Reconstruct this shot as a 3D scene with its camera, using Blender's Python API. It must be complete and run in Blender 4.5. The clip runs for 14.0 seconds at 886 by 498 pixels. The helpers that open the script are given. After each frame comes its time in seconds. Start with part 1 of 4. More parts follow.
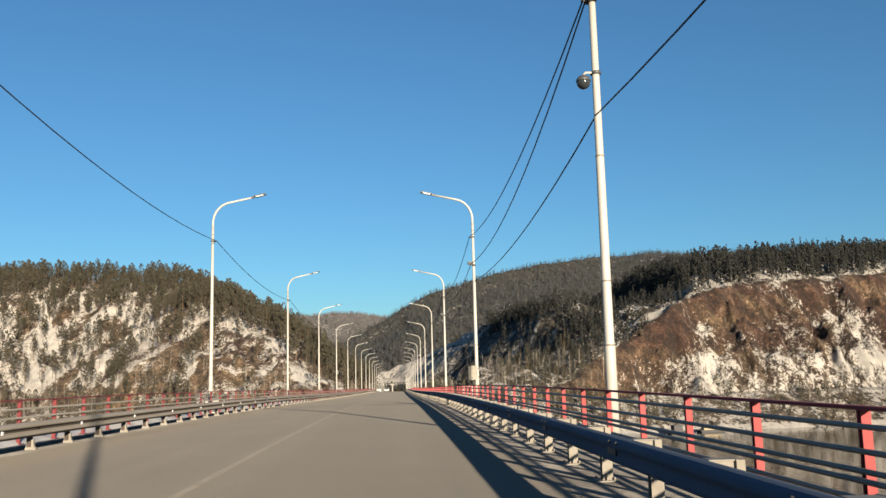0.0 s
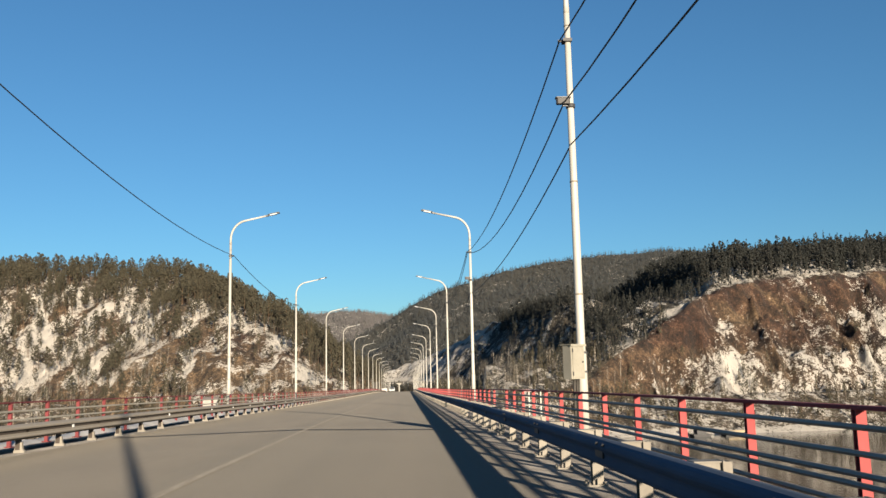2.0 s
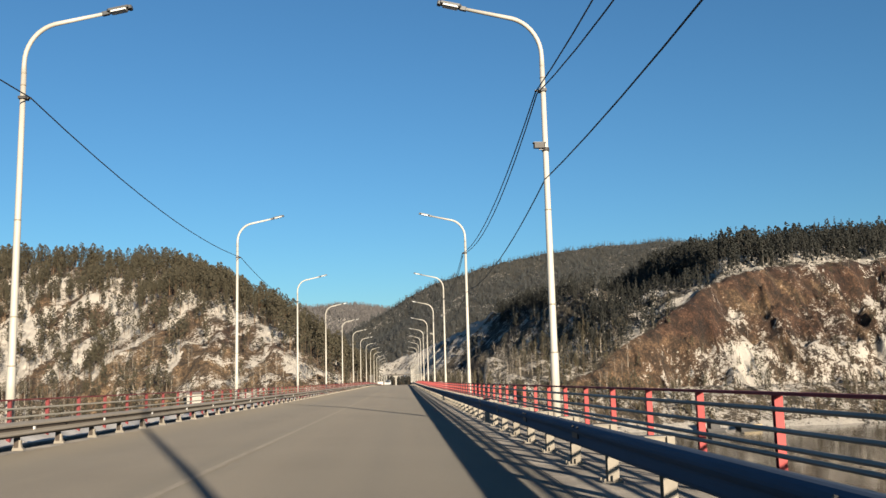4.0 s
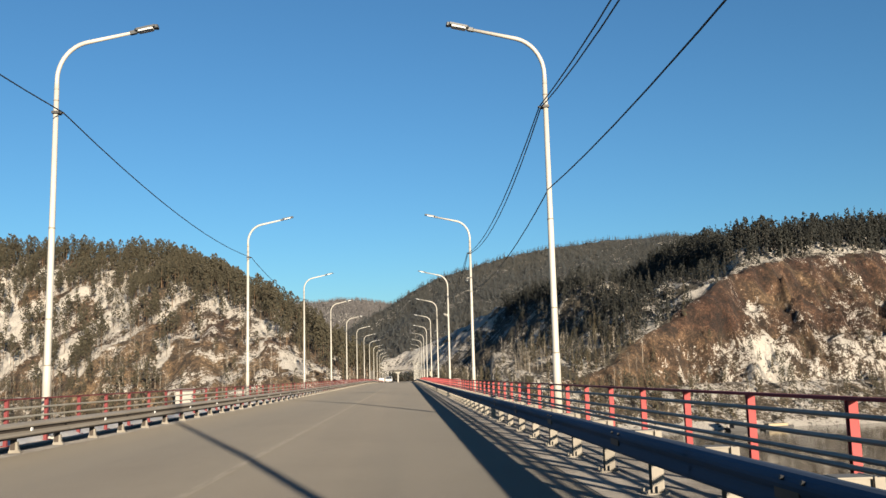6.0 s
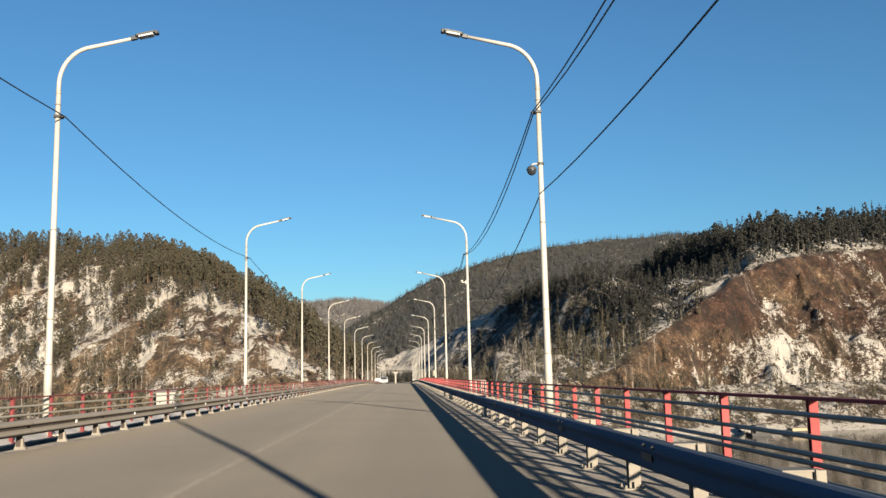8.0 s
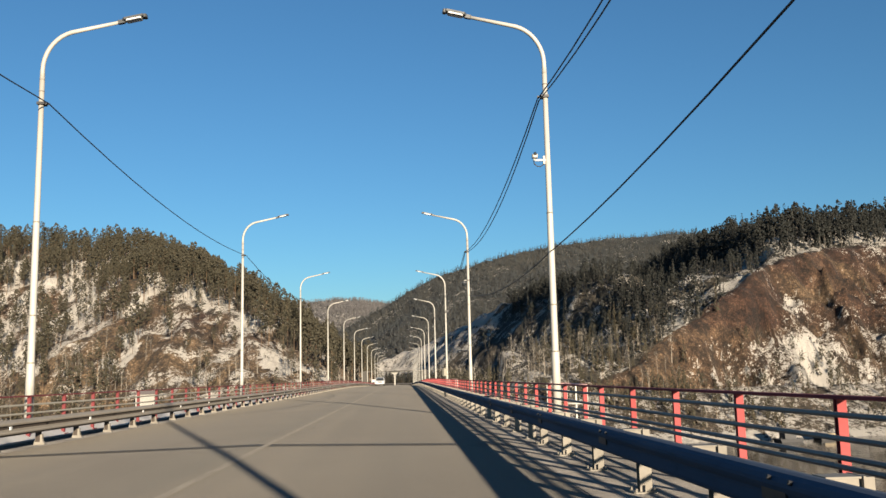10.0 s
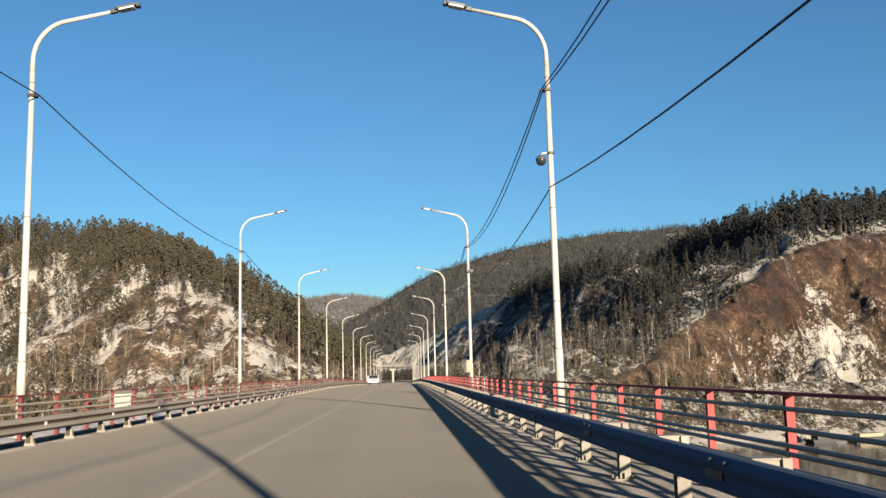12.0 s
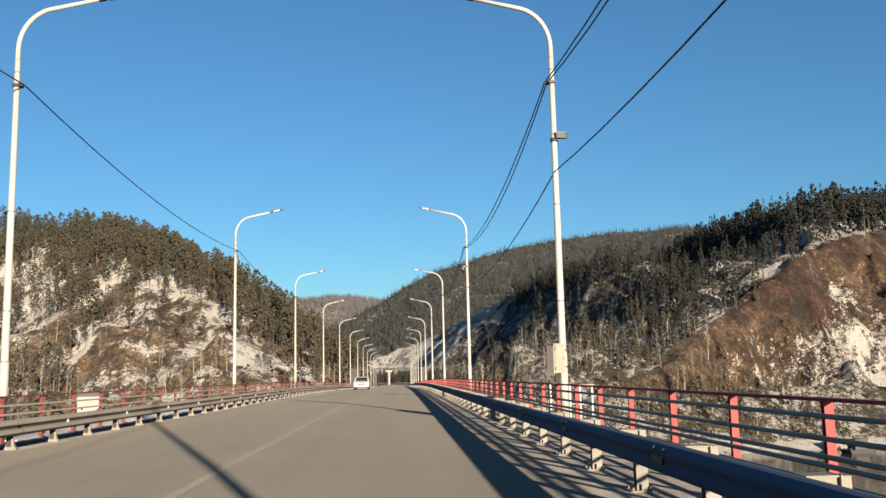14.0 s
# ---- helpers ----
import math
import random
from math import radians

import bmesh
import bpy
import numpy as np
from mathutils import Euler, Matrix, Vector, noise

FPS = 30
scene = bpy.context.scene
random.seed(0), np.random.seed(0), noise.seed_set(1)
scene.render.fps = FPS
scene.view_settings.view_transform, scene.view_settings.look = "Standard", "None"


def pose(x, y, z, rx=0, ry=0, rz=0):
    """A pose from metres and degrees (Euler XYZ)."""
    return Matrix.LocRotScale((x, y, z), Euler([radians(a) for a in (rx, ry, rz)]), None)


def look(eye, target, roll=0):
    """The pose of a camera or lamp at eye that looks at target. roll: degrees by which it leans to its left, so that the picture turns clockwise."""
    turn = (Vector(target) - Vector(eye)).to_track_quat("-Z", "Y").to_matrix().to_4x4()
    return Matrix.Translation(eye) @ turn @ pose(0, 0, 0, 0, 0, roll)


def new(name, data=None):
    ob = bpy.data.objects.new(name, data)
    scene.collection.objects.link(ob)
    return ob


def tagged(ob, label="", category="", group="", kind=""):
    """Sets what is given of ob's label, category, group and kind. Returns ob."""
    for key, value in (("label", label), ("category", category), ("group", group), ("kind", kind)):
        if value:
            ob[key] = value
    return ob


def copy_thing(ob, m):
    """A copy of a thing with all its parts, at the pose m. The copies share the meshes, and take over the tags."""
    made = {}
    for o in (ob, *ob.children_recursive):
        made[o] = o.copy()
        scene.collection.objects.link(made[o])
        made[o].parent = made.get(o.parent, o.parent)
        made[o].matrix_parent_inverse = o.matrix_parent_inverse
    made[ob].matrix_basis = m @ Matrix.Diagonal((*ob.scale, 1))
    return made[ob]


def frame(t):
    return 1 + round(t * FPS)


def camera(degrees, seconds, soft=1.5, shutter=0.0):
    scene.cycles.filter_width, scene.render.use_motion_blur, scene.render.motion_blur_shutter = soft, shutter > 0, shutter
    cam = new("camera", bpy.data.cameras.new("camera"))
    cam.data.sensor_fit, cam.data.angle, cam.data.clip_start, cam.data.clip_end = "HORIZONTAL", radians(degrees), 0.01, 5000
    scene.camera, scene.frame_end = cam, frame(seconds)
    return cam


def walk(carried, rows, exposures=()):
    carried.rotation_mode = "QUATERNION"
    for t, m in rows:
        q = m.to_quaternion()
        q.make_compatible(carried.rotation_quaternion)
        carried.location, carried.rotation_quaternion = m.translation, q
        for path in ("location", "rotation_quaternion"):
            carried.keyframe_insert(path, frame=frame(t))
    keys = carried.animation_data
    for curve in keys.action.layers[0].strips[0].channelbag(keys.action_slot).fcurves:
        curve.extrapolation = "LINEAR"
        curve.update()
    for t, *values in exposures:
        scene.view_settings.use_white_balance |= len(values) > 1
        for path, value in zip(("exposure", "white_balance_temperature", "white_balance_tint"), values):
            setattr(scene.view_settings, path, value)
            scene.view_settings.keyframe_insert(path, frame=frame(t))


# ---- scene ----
cam = camera(53.26, 14.0)


def aim(x, y, z, yaw, pitch, roll):
    """The camera's pose: yaw to the left from +y, pitch up, roll about its own axis."""
    return pose(x, y, z, 0, 0, yaw) @ pose(0, 0, 0, 90 + pitch) @ pose(0, 0, 0, 0, 0, roll)


PATH = [
    ( 0.0, aim(-0.029, -0.87, 1.572, -2.99, 8.48, -1.42)),
    ( 0.5, aim(0.092, 5.90, 1.534, -2.80, 8.49, -1.24)),
    ( 1.0, aim(0.178, 12.63, 1.545, -2.64, 8.41, -1.17)),
    ( 1.5, aim(0.241, 19.62, 1.563, -2.55, 8.43, -1.19)),
    ( 2.0, aim(0.267, 26.48, 1.62, -2.48, 8.43, -1.25)),
    ( 2.5, aim(0.264, 33.15, 1.565, -2.56, 8.36, -1.25)),
    ( 5.0, aim(-0.000, 68.12, 1.438, -2.68, 7.79, -1.61)),
    ( 5.5, aim(-0.070, 75.21, 1.378, -2.60, 7.76, -1.59)),
    ( 6.0, aim(-0.115, 82.54, 1.304, -2.56, 7.73, -1.48)),
    ( 6.5, aim(-0.106, 89.95, 1.265, -2.62, 7.78, -1.35)),
    ( 7.0, aim(-0.074, 97.32, 1.166, -2.61, 7.78, -1.29)),
    ( 7.5, aim(-0.039, 104.62, 1.103, -2.66, 7.76, -1.29)),
    ( 8.0, aim(-0.009, 112.05, 1.060, -2.65, 7.76, -1.33)),
    (10.5, aim(0.007, 150.80, 0.757, -2.65, 7.89, -1.30)),
    (11.0, aim(-0.001, 158.29, 0.732, -2.67, 7.95, -1.33)),
    (11.5, aim(-0.012, 165.98, 0.666, -2.69, 7.73, -1.41)),
    (12.0, aim(-0.057, 173.77, 0.630, -2.75, 7.60, -1.49)),
    (12.5, aim(-0.137, 181.63, 0.556, -2.59, 7.72, -1.50)),
    (13.0, aim(-0.153, 189.36, 0.511, -2.76, 7.70, -1.45)),
    (13.5, aim(-0.128, 197.00, 0.461, -2.98, 7.74, -1.38)),
    (14.0, aim(-0.083, 204.60, 0.443, -2.92, 7.72, -1.29)),
]
EXPOSURES = [(0, 1.42), (1.5, 1.46), (2.5, 1.37), (5, 1.45), (6, 1.46), (6.5, 1.36), (8, 1.50), (10.5, 1.35), (11.5, 1.61), (12.5, 1.46), (13, 1.46), (14, 1.50)]
walk(cam, PATH, EXPOSURES)

# ---- after camera ----
# ---------------------------------------------------------------- light
SUN_UP, SUN_TURN = 9.2, 162.2          # degrees: above the horizon, clockwise from +y
to_sun = Vector((math.sin(radians(SUN_TURN)) * math.cos(radians(SUN_UP)),
                 math.cos(radians(SUN_TURN)) * math.cos(radians(SUN_UP)), math.sin(radians(SUN_UP))))
world = bpy.data.worlds.new("sky")
scene.world = world
world.use_nodes = True
sky = world.node_tree.nodes.new("ShaderNodeTexSky")
sky.sky_type, sky.sun_disc = "NISHITA", False
sky.sun_elevation, sky.sun_rotation = radians(SUN_UP), radians(SUN_TURN)
sky.air_density, sky.dust_density, sky.ozone_density = 1.0, 0.1, 4.6
backdrop = world.node_tree.nodes["Background"]
backdrop.inputs["Strength"].default_value = 0.056
tint = world.node_tree.nodes.new("ShaderNodeMix")
tint.data_type, tint.blend_type = "RGBA", "MULTIPLY"
tint.inputs["Factor"].default_value, tint.inputs["B"].default_value = 1.0, (0.9, 1.03, 0.99, 1)
world.node_tree.links.new(sky.outputs[0], tint.inputs["A"])
world.node_tree.links.new(tint.outputs["Result"], backdrop.inputs["Color"])
sun = new("sun", bpy.data.lights.new("sun", "SUN"))
sun.data.energy, sun.data.angle, sun.data.color = 4.85, radians(0.53), (1.0, 0.85, 0.645)
sun.matrix_world = look((0, 0, 60), Vector((0, 0, 60)) - to_sun)


# ---------------------------------------------------------------- materials
def material(name, rough=0.7, metal=0.0):
    m = bpy.data.materials.new(name)
    m.use_nodes = True
    b = m.node_tree.nodes["Principled BSDF"]
    b.inputs["Roughness"].default_value, b.inputs["Metallic"].default_value = rough, metal
    return m, m.node_tree, b


def node(nt, kind, **values):
    n = nt.nodes.new(kind)
    for key, value in values.items():
        n.inputs[key.replace("_", " ")].default_value = value
    return n


def place(nt, scale=(1, 1, 1), turn=(0, 0, 0)):
    """World-sized coordinates."""
    geo, mapping = nt.nodes.new("ShaderNodeNewGeometry"), nt.nodes.new("ShaderNodeMapping")
    mapping.inputs["Scale"].default_value, mapping.inputs["Rotation"].default_value = scale, turn
    nt.links.new(geo.outputs["Position"], mapping.inputs["Vector"])
    return mapping.outputs[0]


def noise_at(nt, where, scale, detail=4.0, rough=0.6):
    n = node(nt, "ShaderNodeTexNoise", Scale=scale, Detail=detail, Roughness=rough)
    nt.links.new(where, n.inputs["Vector"])
    return n.outputs["Fac"]


def ramp(nt, fac, stops):
    r = nt.nodes.new("ShaderNodeValToRGB")
    r.color_ramp.elements[0].position, r.color_ramp.elements[0].color = stops[0][0], (*stops[0][1], 1)
    r.color_ramp.elements[1].position, r.color_ramp.elements[1].color = stops[-1][0], (*stops[-1][1], 1)
    for at, colour in stops[1:-1]:
        r.color_ramp.elements.new(at).color = (*colour, 1)
    nt.links.new(fac, r.inputs["Fac"])
    return r.outputs["Color"]


def mixed(nt, fac, a, b, how="MIX"):
    m = nt.nodes.new("ShaderNodeMix")
    m.data_type, m.blend_type = "RGBA", how
    for socket, value in ((m.inputs["Factor"], fac), (m.inputs["A"], a), (m.inputs["B"], b)):
        if isinstance(value, (int, float)):
            socket.default_value = value
        elif isinstance(value, tuple):
            socket.default_value = (*value, 1)
        else:
            nt.links.new(value, socket)
    return m.outputs["Result"]


def maths(nt, how, a, b, clamp=False):
    m = nt.nodes.new("ShaderNodeMath")
    m.operation, m.use_clamp = how, clamp
    for socket, value in zip(m.inputs, (a, b)):
        if isinstance(value, (int, float)):
            socket.default_value = value
        else:
            nt.links.new(value, socket)
    return m.outputs[0]


def bump(nt, b, height, strength, distance):
    n = node(nt, "ShaderNodeBump", Strength=strength, Distance=distance)
    nt.links.new(height, n.inputs["Height"])
    nt.links.new(n.outputs[0], b.inputs["Normal"])


def weathered(name, base, dark, rough=0.6, metal=0.0, grain=6.0, streak=(1, 1, 1), relief=0.15):
    """A plain coating with stains at two scales, gloss wear and fine relief."""
    m, nt, b = material(name, rough, metal)
    where = place(nt, streak)
    large, small = noise_at(nt, where, grain * 0.25, 5), noise_at(nt, where, grain * 4, 3)
    col = mixed(nt, ramp(nt, large, ((0.35, (0, 0, 0)), (0.75, (1, 1, 1)))), base, dark)
    col = mixed(nt, 0.25, col, ramp(nt, small, ((0.3, tuple(0.6 * c for c in base)), (0.7, tuple(min(1, 1.2 * c) for c in base)))))
    nt.links.new(col, b.inputs["Base Color"])
    nt.links.new(maths(nt, "ADD", maths(nt, "MULTIPLY", large, 0.3), rough - 0.15), b.inputs["Roughness"])
    bump(nt, b, small, relief, 0.004)
    return m


M_ZINC = weathered("galvanised_steel", (0.0888, 0.0925, 0.0999), (0.0518, 0.0548, 0.0592), 0.5, 0.4, 5.0, (1, 0.25, 1))
# near beam's steel, with shade and reflected blue sky put into its colour
M_BEAM_SHADED = weathered("blue_shaded_steel", (0.024, 0.052, 0.1), (0.016, 0.036, 0.07), 0.9, 0.0, 5.0, (1, 0.25, 1))
# brown grime darkened further by shade put into its colour
M_GRIME_SHADE = weathered("grimy_shaded_steel", (0.0518, 0.0385, 0.0296), (0.0333, 0.0252, 0.02), 0.85, 0.0, 5.0, (1, 0.2, 1))
# lit copy of the rail steel for the left pipes, sun in the colour
M_PIPE_LIT = weathered("sunlit_pipe_steel", (0.37, 0.3404, 0.2812), (0.2812, 0.2516, 0.2072), 0.7, 0.0, 5.0, (1, 0.3, 1))
M_JOINT = weathered("joint_steel", (0.0518, 0.0459, 0.0385), (0.0333, 0.0296, 0.0259), 0.7, 0.2, 6.0)
# near-black colour for the strip that stands for shade by the road edge
M_SHADE_STRIP = weathered("shade_strip_dark", (0.037, 0.0333, 0.0296), (0.0222, 0.02, 0.0185), 0.9, 0.0, 3.0)
M_SNOW = weathered("ploughed_snow", (0.5032, 0.4958, 0.4884), (0.333, 0.3108, 0.2812), 0.9, 0.0, 4.0, (1, 1, 1), 0.5)
M_DIRTY_ZINC = weathered("dusty_galvanised_steel", (0.222, 0.1998, 0.1665), (0.1258, 0.111, 0.0925), 0.72, 0.1, 5.0, (1, 0.3, 1))
# far beam's steel, brightened with sunlight put into its colour
M_BEAM_LIT = weathered("sunlit_steel", (0.296, 0.259, 0.2109), (0.1998, 0.1702, 0.1332), 0.75, 0.0, 5.0, (1, 0.3, 1))
M_FOOT = weathered("whitewashed_steel", (0.2294, 0.2072, 0.1739), (0.148, 0.1295, 0.1036), 0.8, 0.0, 8.0)
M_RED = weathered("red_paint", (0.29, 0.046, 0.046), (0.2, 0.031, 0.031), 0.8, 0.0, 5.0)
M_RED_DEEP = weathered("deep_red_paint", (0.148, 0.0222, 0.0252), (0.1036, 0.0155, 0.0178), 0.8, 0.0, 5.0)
# railing red with the shade of the handrail's sunless side put in
M_HANDRAIL = weathered("shaded_red_paint", (0.222, 0.0222, 0.0252), (0.148, 0.0163, 0.0178), 0.85, 0.0, 5.0)
M_RAIL = weathered("bare_rail_steel", (0.1924, 0.1776, 0.1554), (0.1184, 0.1073, 0.0925), 0.6, 0.2, 4.0, (1, 0.3, 1))
M_POLE = weathered("white_pole_paint", (0.39, 0.375, 0.34), (0.29, 0.268, 0.23), 0.5, 0.0, 3.0, (1, 1, 0.2))
M_LAMP = weathered("lamp_housing", (0.0666, 0.0703, 0.074), (0.0444, 0.0444, 0.0444), 0.5, 0.2)
M_LENS = weathered("lamp_lens", (0.629, 0.6364, 0.6364), (0.518, 0.5328, 0.5328), 0.25)
M_CABLE = weathered("black_cable", (0.0148, 0.0148, 0.0163), (0.0259, 0.0259, 0.0259), 0.6)
M_BOX = weathered("cabinet_paint", (0.26, 0.243, 0.2), (0.19, 0.174, 0.14), 0.8)
M_CONCRETE = weathered("deck_concrete", (0.3108, 0.296, 0.2664), (0.222, 0.2072, 0.185), 0.9, 0.0, 2.0, (1, 1, 1), 0.4)
M_STEEL_DARK = weathered("dark_steel", (0.037, 0.037, 0.0407), (0.0592, 0.0555, 0.0518), 0.6, 0.3)
M_WHITE = weathered("white_render", (0.592, 0.5772, 0.5476), (0.481, 0.4588, 0.4218), 0.8)
M_LIMEWASH = weathered("dull_limewash", (0.3, 0.285, 0.26), (0.19, 0.18, 0.16), 0.9)
M_GLASS_DARK = weathered("window_glass", (0.0222, 0.0259, 0.0296), (0.037, 0.0407, 0.0444), 0.15)
M_RUBBER = weathered("rubber", (0.0148, 0.0148, 0.0148), (0.0296, 0.0296, 0.0296), 0.85)
M_CAR = weathered("white_car_paint", (0.43, 0.43, 0.43), (0.37, 0.365, 0.355), 0.3)
M_ROOF = weathered("roof_sheet", (0.1776, 0.148, 0.1332), (0.1184, 0.1036, 0.0962), 0.7)
M_PINK = weathered("faded_pink_paint", (0.518, 0.3108, 0.296), (0.444, 0.2516, 0.2368), 0.6)
M_TIMBER = weathered("pale_timber", (0.3108, 0.2516, 0.1628), (0.222, 0.1776, 0.1184), 0.8)


def asphalt():
    m, nt, b = material("asphalt", 0.95)
    b.inputs["Diffuse Roughness"].default_value = 1.0
    along, even = place(nt, (1.0, 0.02, 1.0)), place(nt)
    lanes, patches, grit = noise_at(nt, along, 0.9, 3), noise_at(nt, even, 0.35, 5), noise_at(nt, even, 45.0, 2)
    col = ramp(nt, patches, ((0.3, (0.07484, 0.06643, 0.05497)), (0.7, (0.09127, 0.08146, 0.06744))))
    col = mixed(nt, ramp(nt, lanes, ((0.4, (0, 0, 0)), (0.65, (0.5784, 0.5455, 0.5455)))), col, (0.1032, 0.09078, 0.07377))
    col = mixed(nt, 0.17, col, ramp(nt, grit, ((0.35, (0.04899, 0.04289, 0.03568)), (0.65, (0.1336, 0.1186, 0.09879)))))
    tracks = noise_at(nt, place(nt, (0.55, 0.004, 1.0)), 1.0, 2, 0.4)
    col = mixed(nt, ramp(nt, tracks, ((0.38, (0.28, 0.28, 0.28)), (0.6, (0, 0, 0)))), col, (0.0624, 0.06032, 0.05296))
    across = nt.nodes.new("ShaderNodeSeparateXYZ")
    nt.links.new(even, across.inputs[0])
    drift = maths(nt, "ADD", across.outputs["X"], maths(nt, "MULTIPLY", patches, 1.6))
    col = mixed(nt, ramp(nt, maths(nt, "ADD", maths(nt, "MULTIPLY", drift, 0.1), 0.68), ((0.0, (0.55, 0.55, 0.55)), (0.22, (0, 0, 0)))), col, (0.1155, 0.09759, 0.07045))
    nt.links.new(col, b.inputs["Base Color"])
    bump(nt, b, grit, 0.5, 0.02)
    return m


def dusty_line():
    m, nt, b = material("worn_road_paint", 0.95)
    b.inputs["Diffuse Roughness"].default_value = 1.0
    n = noise_at(nt, place(nt, (4, 0.5, 1)), 3.0, 6, 0.75)
    nt.links.new(ramp(nt, n, ((0.36, (0.088, 0.078, 0.065)), (0.6, (0.12, 0.1085, 0.0915)))), b.inputs["Base Color"])
    bump(nt, b, noise_at(nt, place(nt), 45.0, 2), 0.5, 0.02)
    return m


def footway():
    m, nt, b = material("salted_footway", 0.95)
    b.inputs["Diffuse Roughness"].default_value = 1.0
    even = place(nt)
    big, small = noise_at(nt, even, 0.7, 5), noise_at(nt, even, 14.0, 4)
    col = ramp(nt, big, ((0.35, (0.068, 0.062, 0.055)), (0.65, (0.19, 0.173, 0.154))))
    col = mixed(nt, 0.3, col, ramp(nt, small, ((0.35, (0.0378, 0.0334, 0.0288)), (0.7, (0.1743, 0.1558, 0.1377)))))
    nt.links.new(col, b.inputs["Base Color"])
    bump(nt, b, noise_at(nt, even, 40.0, 2), 0.5, 0.02)
    return m


M_ASPHALT, M_LINE, M_FOOTWAY = asphalt(), dusty_line(), footway()


def land():
    """Snow, dry grass, red scree and rock, laid out by three masks of the terrain."""
    m, nt, b = material("winter_hillside", 0.95)
    b.inputs["Diffuse Roughness"].default_value = 0.6
    even = place(nt)
    masks = [nt.nodes.new("ShaderNodeAttribute") for _ in range(3)]
    masks[0].attribute_name, masks[1].attribute_name, masks[2].attribute_name = "snow", "rust", "wood"
    n1, n2, n3 = noise_at(nt, even, 0.04, 5, 0.65), noise_at(nt, place(nt, (1, 1, 0.55)), 0.13, 9, 0.78), noise_at(nt, even, 0.45, 6, 0.8)
    n4 = noise_at(nt, place(nt, (1, 1, 0.6)), 1.5, 3, 0.7)
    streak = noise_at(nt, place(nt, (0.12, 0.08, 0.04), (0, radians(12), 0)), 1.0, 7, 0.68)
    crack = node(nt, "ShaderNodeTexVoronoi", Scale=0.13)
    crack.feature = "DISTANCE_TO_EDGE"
    twist = nt.nodes.new("ShaderNodeVectorMath")
    twist.operation = "MULTIPLY_ADD"
    fuzz = node(nt, "ShaderNodeTexNoise", Scale=0.12, Detail=4.0)
    nt.links.new(even, fuzz.inputs["Vector"])
    nt.links.new(fuzz.outputs["Color"], twist.inputs[0])
    twist.inputs[1].default_value = (14, 14, 14)
    nt.links.new(place(nt, (1, 1, 0.5)), twist.inputs[2])
    nt.links.new(twist.outputs[0], crack.inputs["Vector"])
    grass = ramp(nt, n2, ((0.4, (0.05, 0.034, 0.02)), (0.49, (0.148, 0.1, 0.056)), (0.6, (0.275, 0.19, 0.108))))
    rust = ramp(nt, n2, ((0.41, (0.0125, 0.006, 0.004)), (0.5, (0.0445, 0.0182, 0.0098)), (0.6, (0.1, 0.0522, 0.0325))))
    col = mixed(nt, masks[1].outputs["Fac"], grass, rust)
    col = mixed(nt, 1.0, col, ramp(nt, n3, ((0.38, (0.5, 0.49, 0.48)), (0.5, (0.97, 0.95, 0.94)), (0.64, (1.55, 1.55, 1.55)))), "MULTIPLY")
    col = mixed(nt, 1.0, col, ramp(nt, n4, ((0.38, (0.48, 0.47, 0.46)), (0.5, (0.97, 0.97, 0.97)), (0.62, (1.6, 1.6, 1.6)))), "MULTIPLY")
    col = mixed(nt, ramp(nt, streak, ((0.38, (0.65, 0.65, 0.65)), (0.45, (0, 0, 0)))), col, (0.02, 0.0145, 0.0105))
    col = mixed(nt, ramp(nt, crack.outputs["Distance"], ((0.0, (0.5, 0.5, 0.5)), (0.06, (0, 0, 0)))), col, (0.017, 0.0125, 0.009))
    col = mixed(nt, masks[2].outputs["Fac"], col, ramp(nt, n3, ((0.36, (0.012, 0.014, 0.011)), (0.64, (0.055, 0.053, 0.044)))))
    pattern = maths(nt, "ADD", maths(nt, "MULTIPLY", n1, 0.08), maths(nt, "ADD", maths(nt, "MULTIPLY", streak, 0.2), maths(nt, "ADD", maths(nt, "MULTIPLY", n2, 0.3), maths(nt, "ADD", maths(nt, "MULTIPLY", n3, 0.26), maths(nt, "MULTIPLY", n4, 0.17)))))
    pattern = maths(nt, "SUBTRACT", maths(nt, "MULTIPLY", pattern, 2.1), 0.55)
    cover = maths(nt, "ADD", pattern, maths(nt, "MULTIPLY", masks[0].outputs["Fac"], 0.5))
    snow = ramp(nt, cover, ((0.73, (0, 0, 0)), (0.76, (1, 1, 1))))
    col = mixed(nt, snow, col, (0.51, 0.475, 0.43))
    nt.links.new(col, b.inputs["Base Color"])
    bump(nt, b, maths(nt, "ADD", n3, n2), 1.0, 4.5)
    return m


def river():
    m, nt, b = material("river_water", 0.08)
    n = noise_at(nt, place(nt, (1, 0.5, 1)), 0.5, 4)
    nt.links.new(ramp(nt, noise_at(nt, place(nt), 0.02, 4), ((0.35, (0.035, 0.035, 0.03)), (0.7, (0.07, 0.065, 0.055)))), b.inputs["Base Color"])
    bump(nt, b, n, 0.15, 0.3)
    return m


def needles(name, dark, light, dry=(0.12, 0.085, 0.045)):
    m, nt, b = material(name, 0.9)
    geo = nt.nodes.new("ShaderNodeNewGeometry")
    n = noise_at(nt, place(nt), 0.06, 3)
    col = mixed(nt, geo.outputs["Random Per Island"], dark, light)
    col = mixed(nt, maths(nt, "MULTIPLY", n, 0.6), col, tuple(0.5 * (p + q) for p, q in zip(light, dry)))
    nt.links.new(col, b.inputs["Base Color"])
    return m


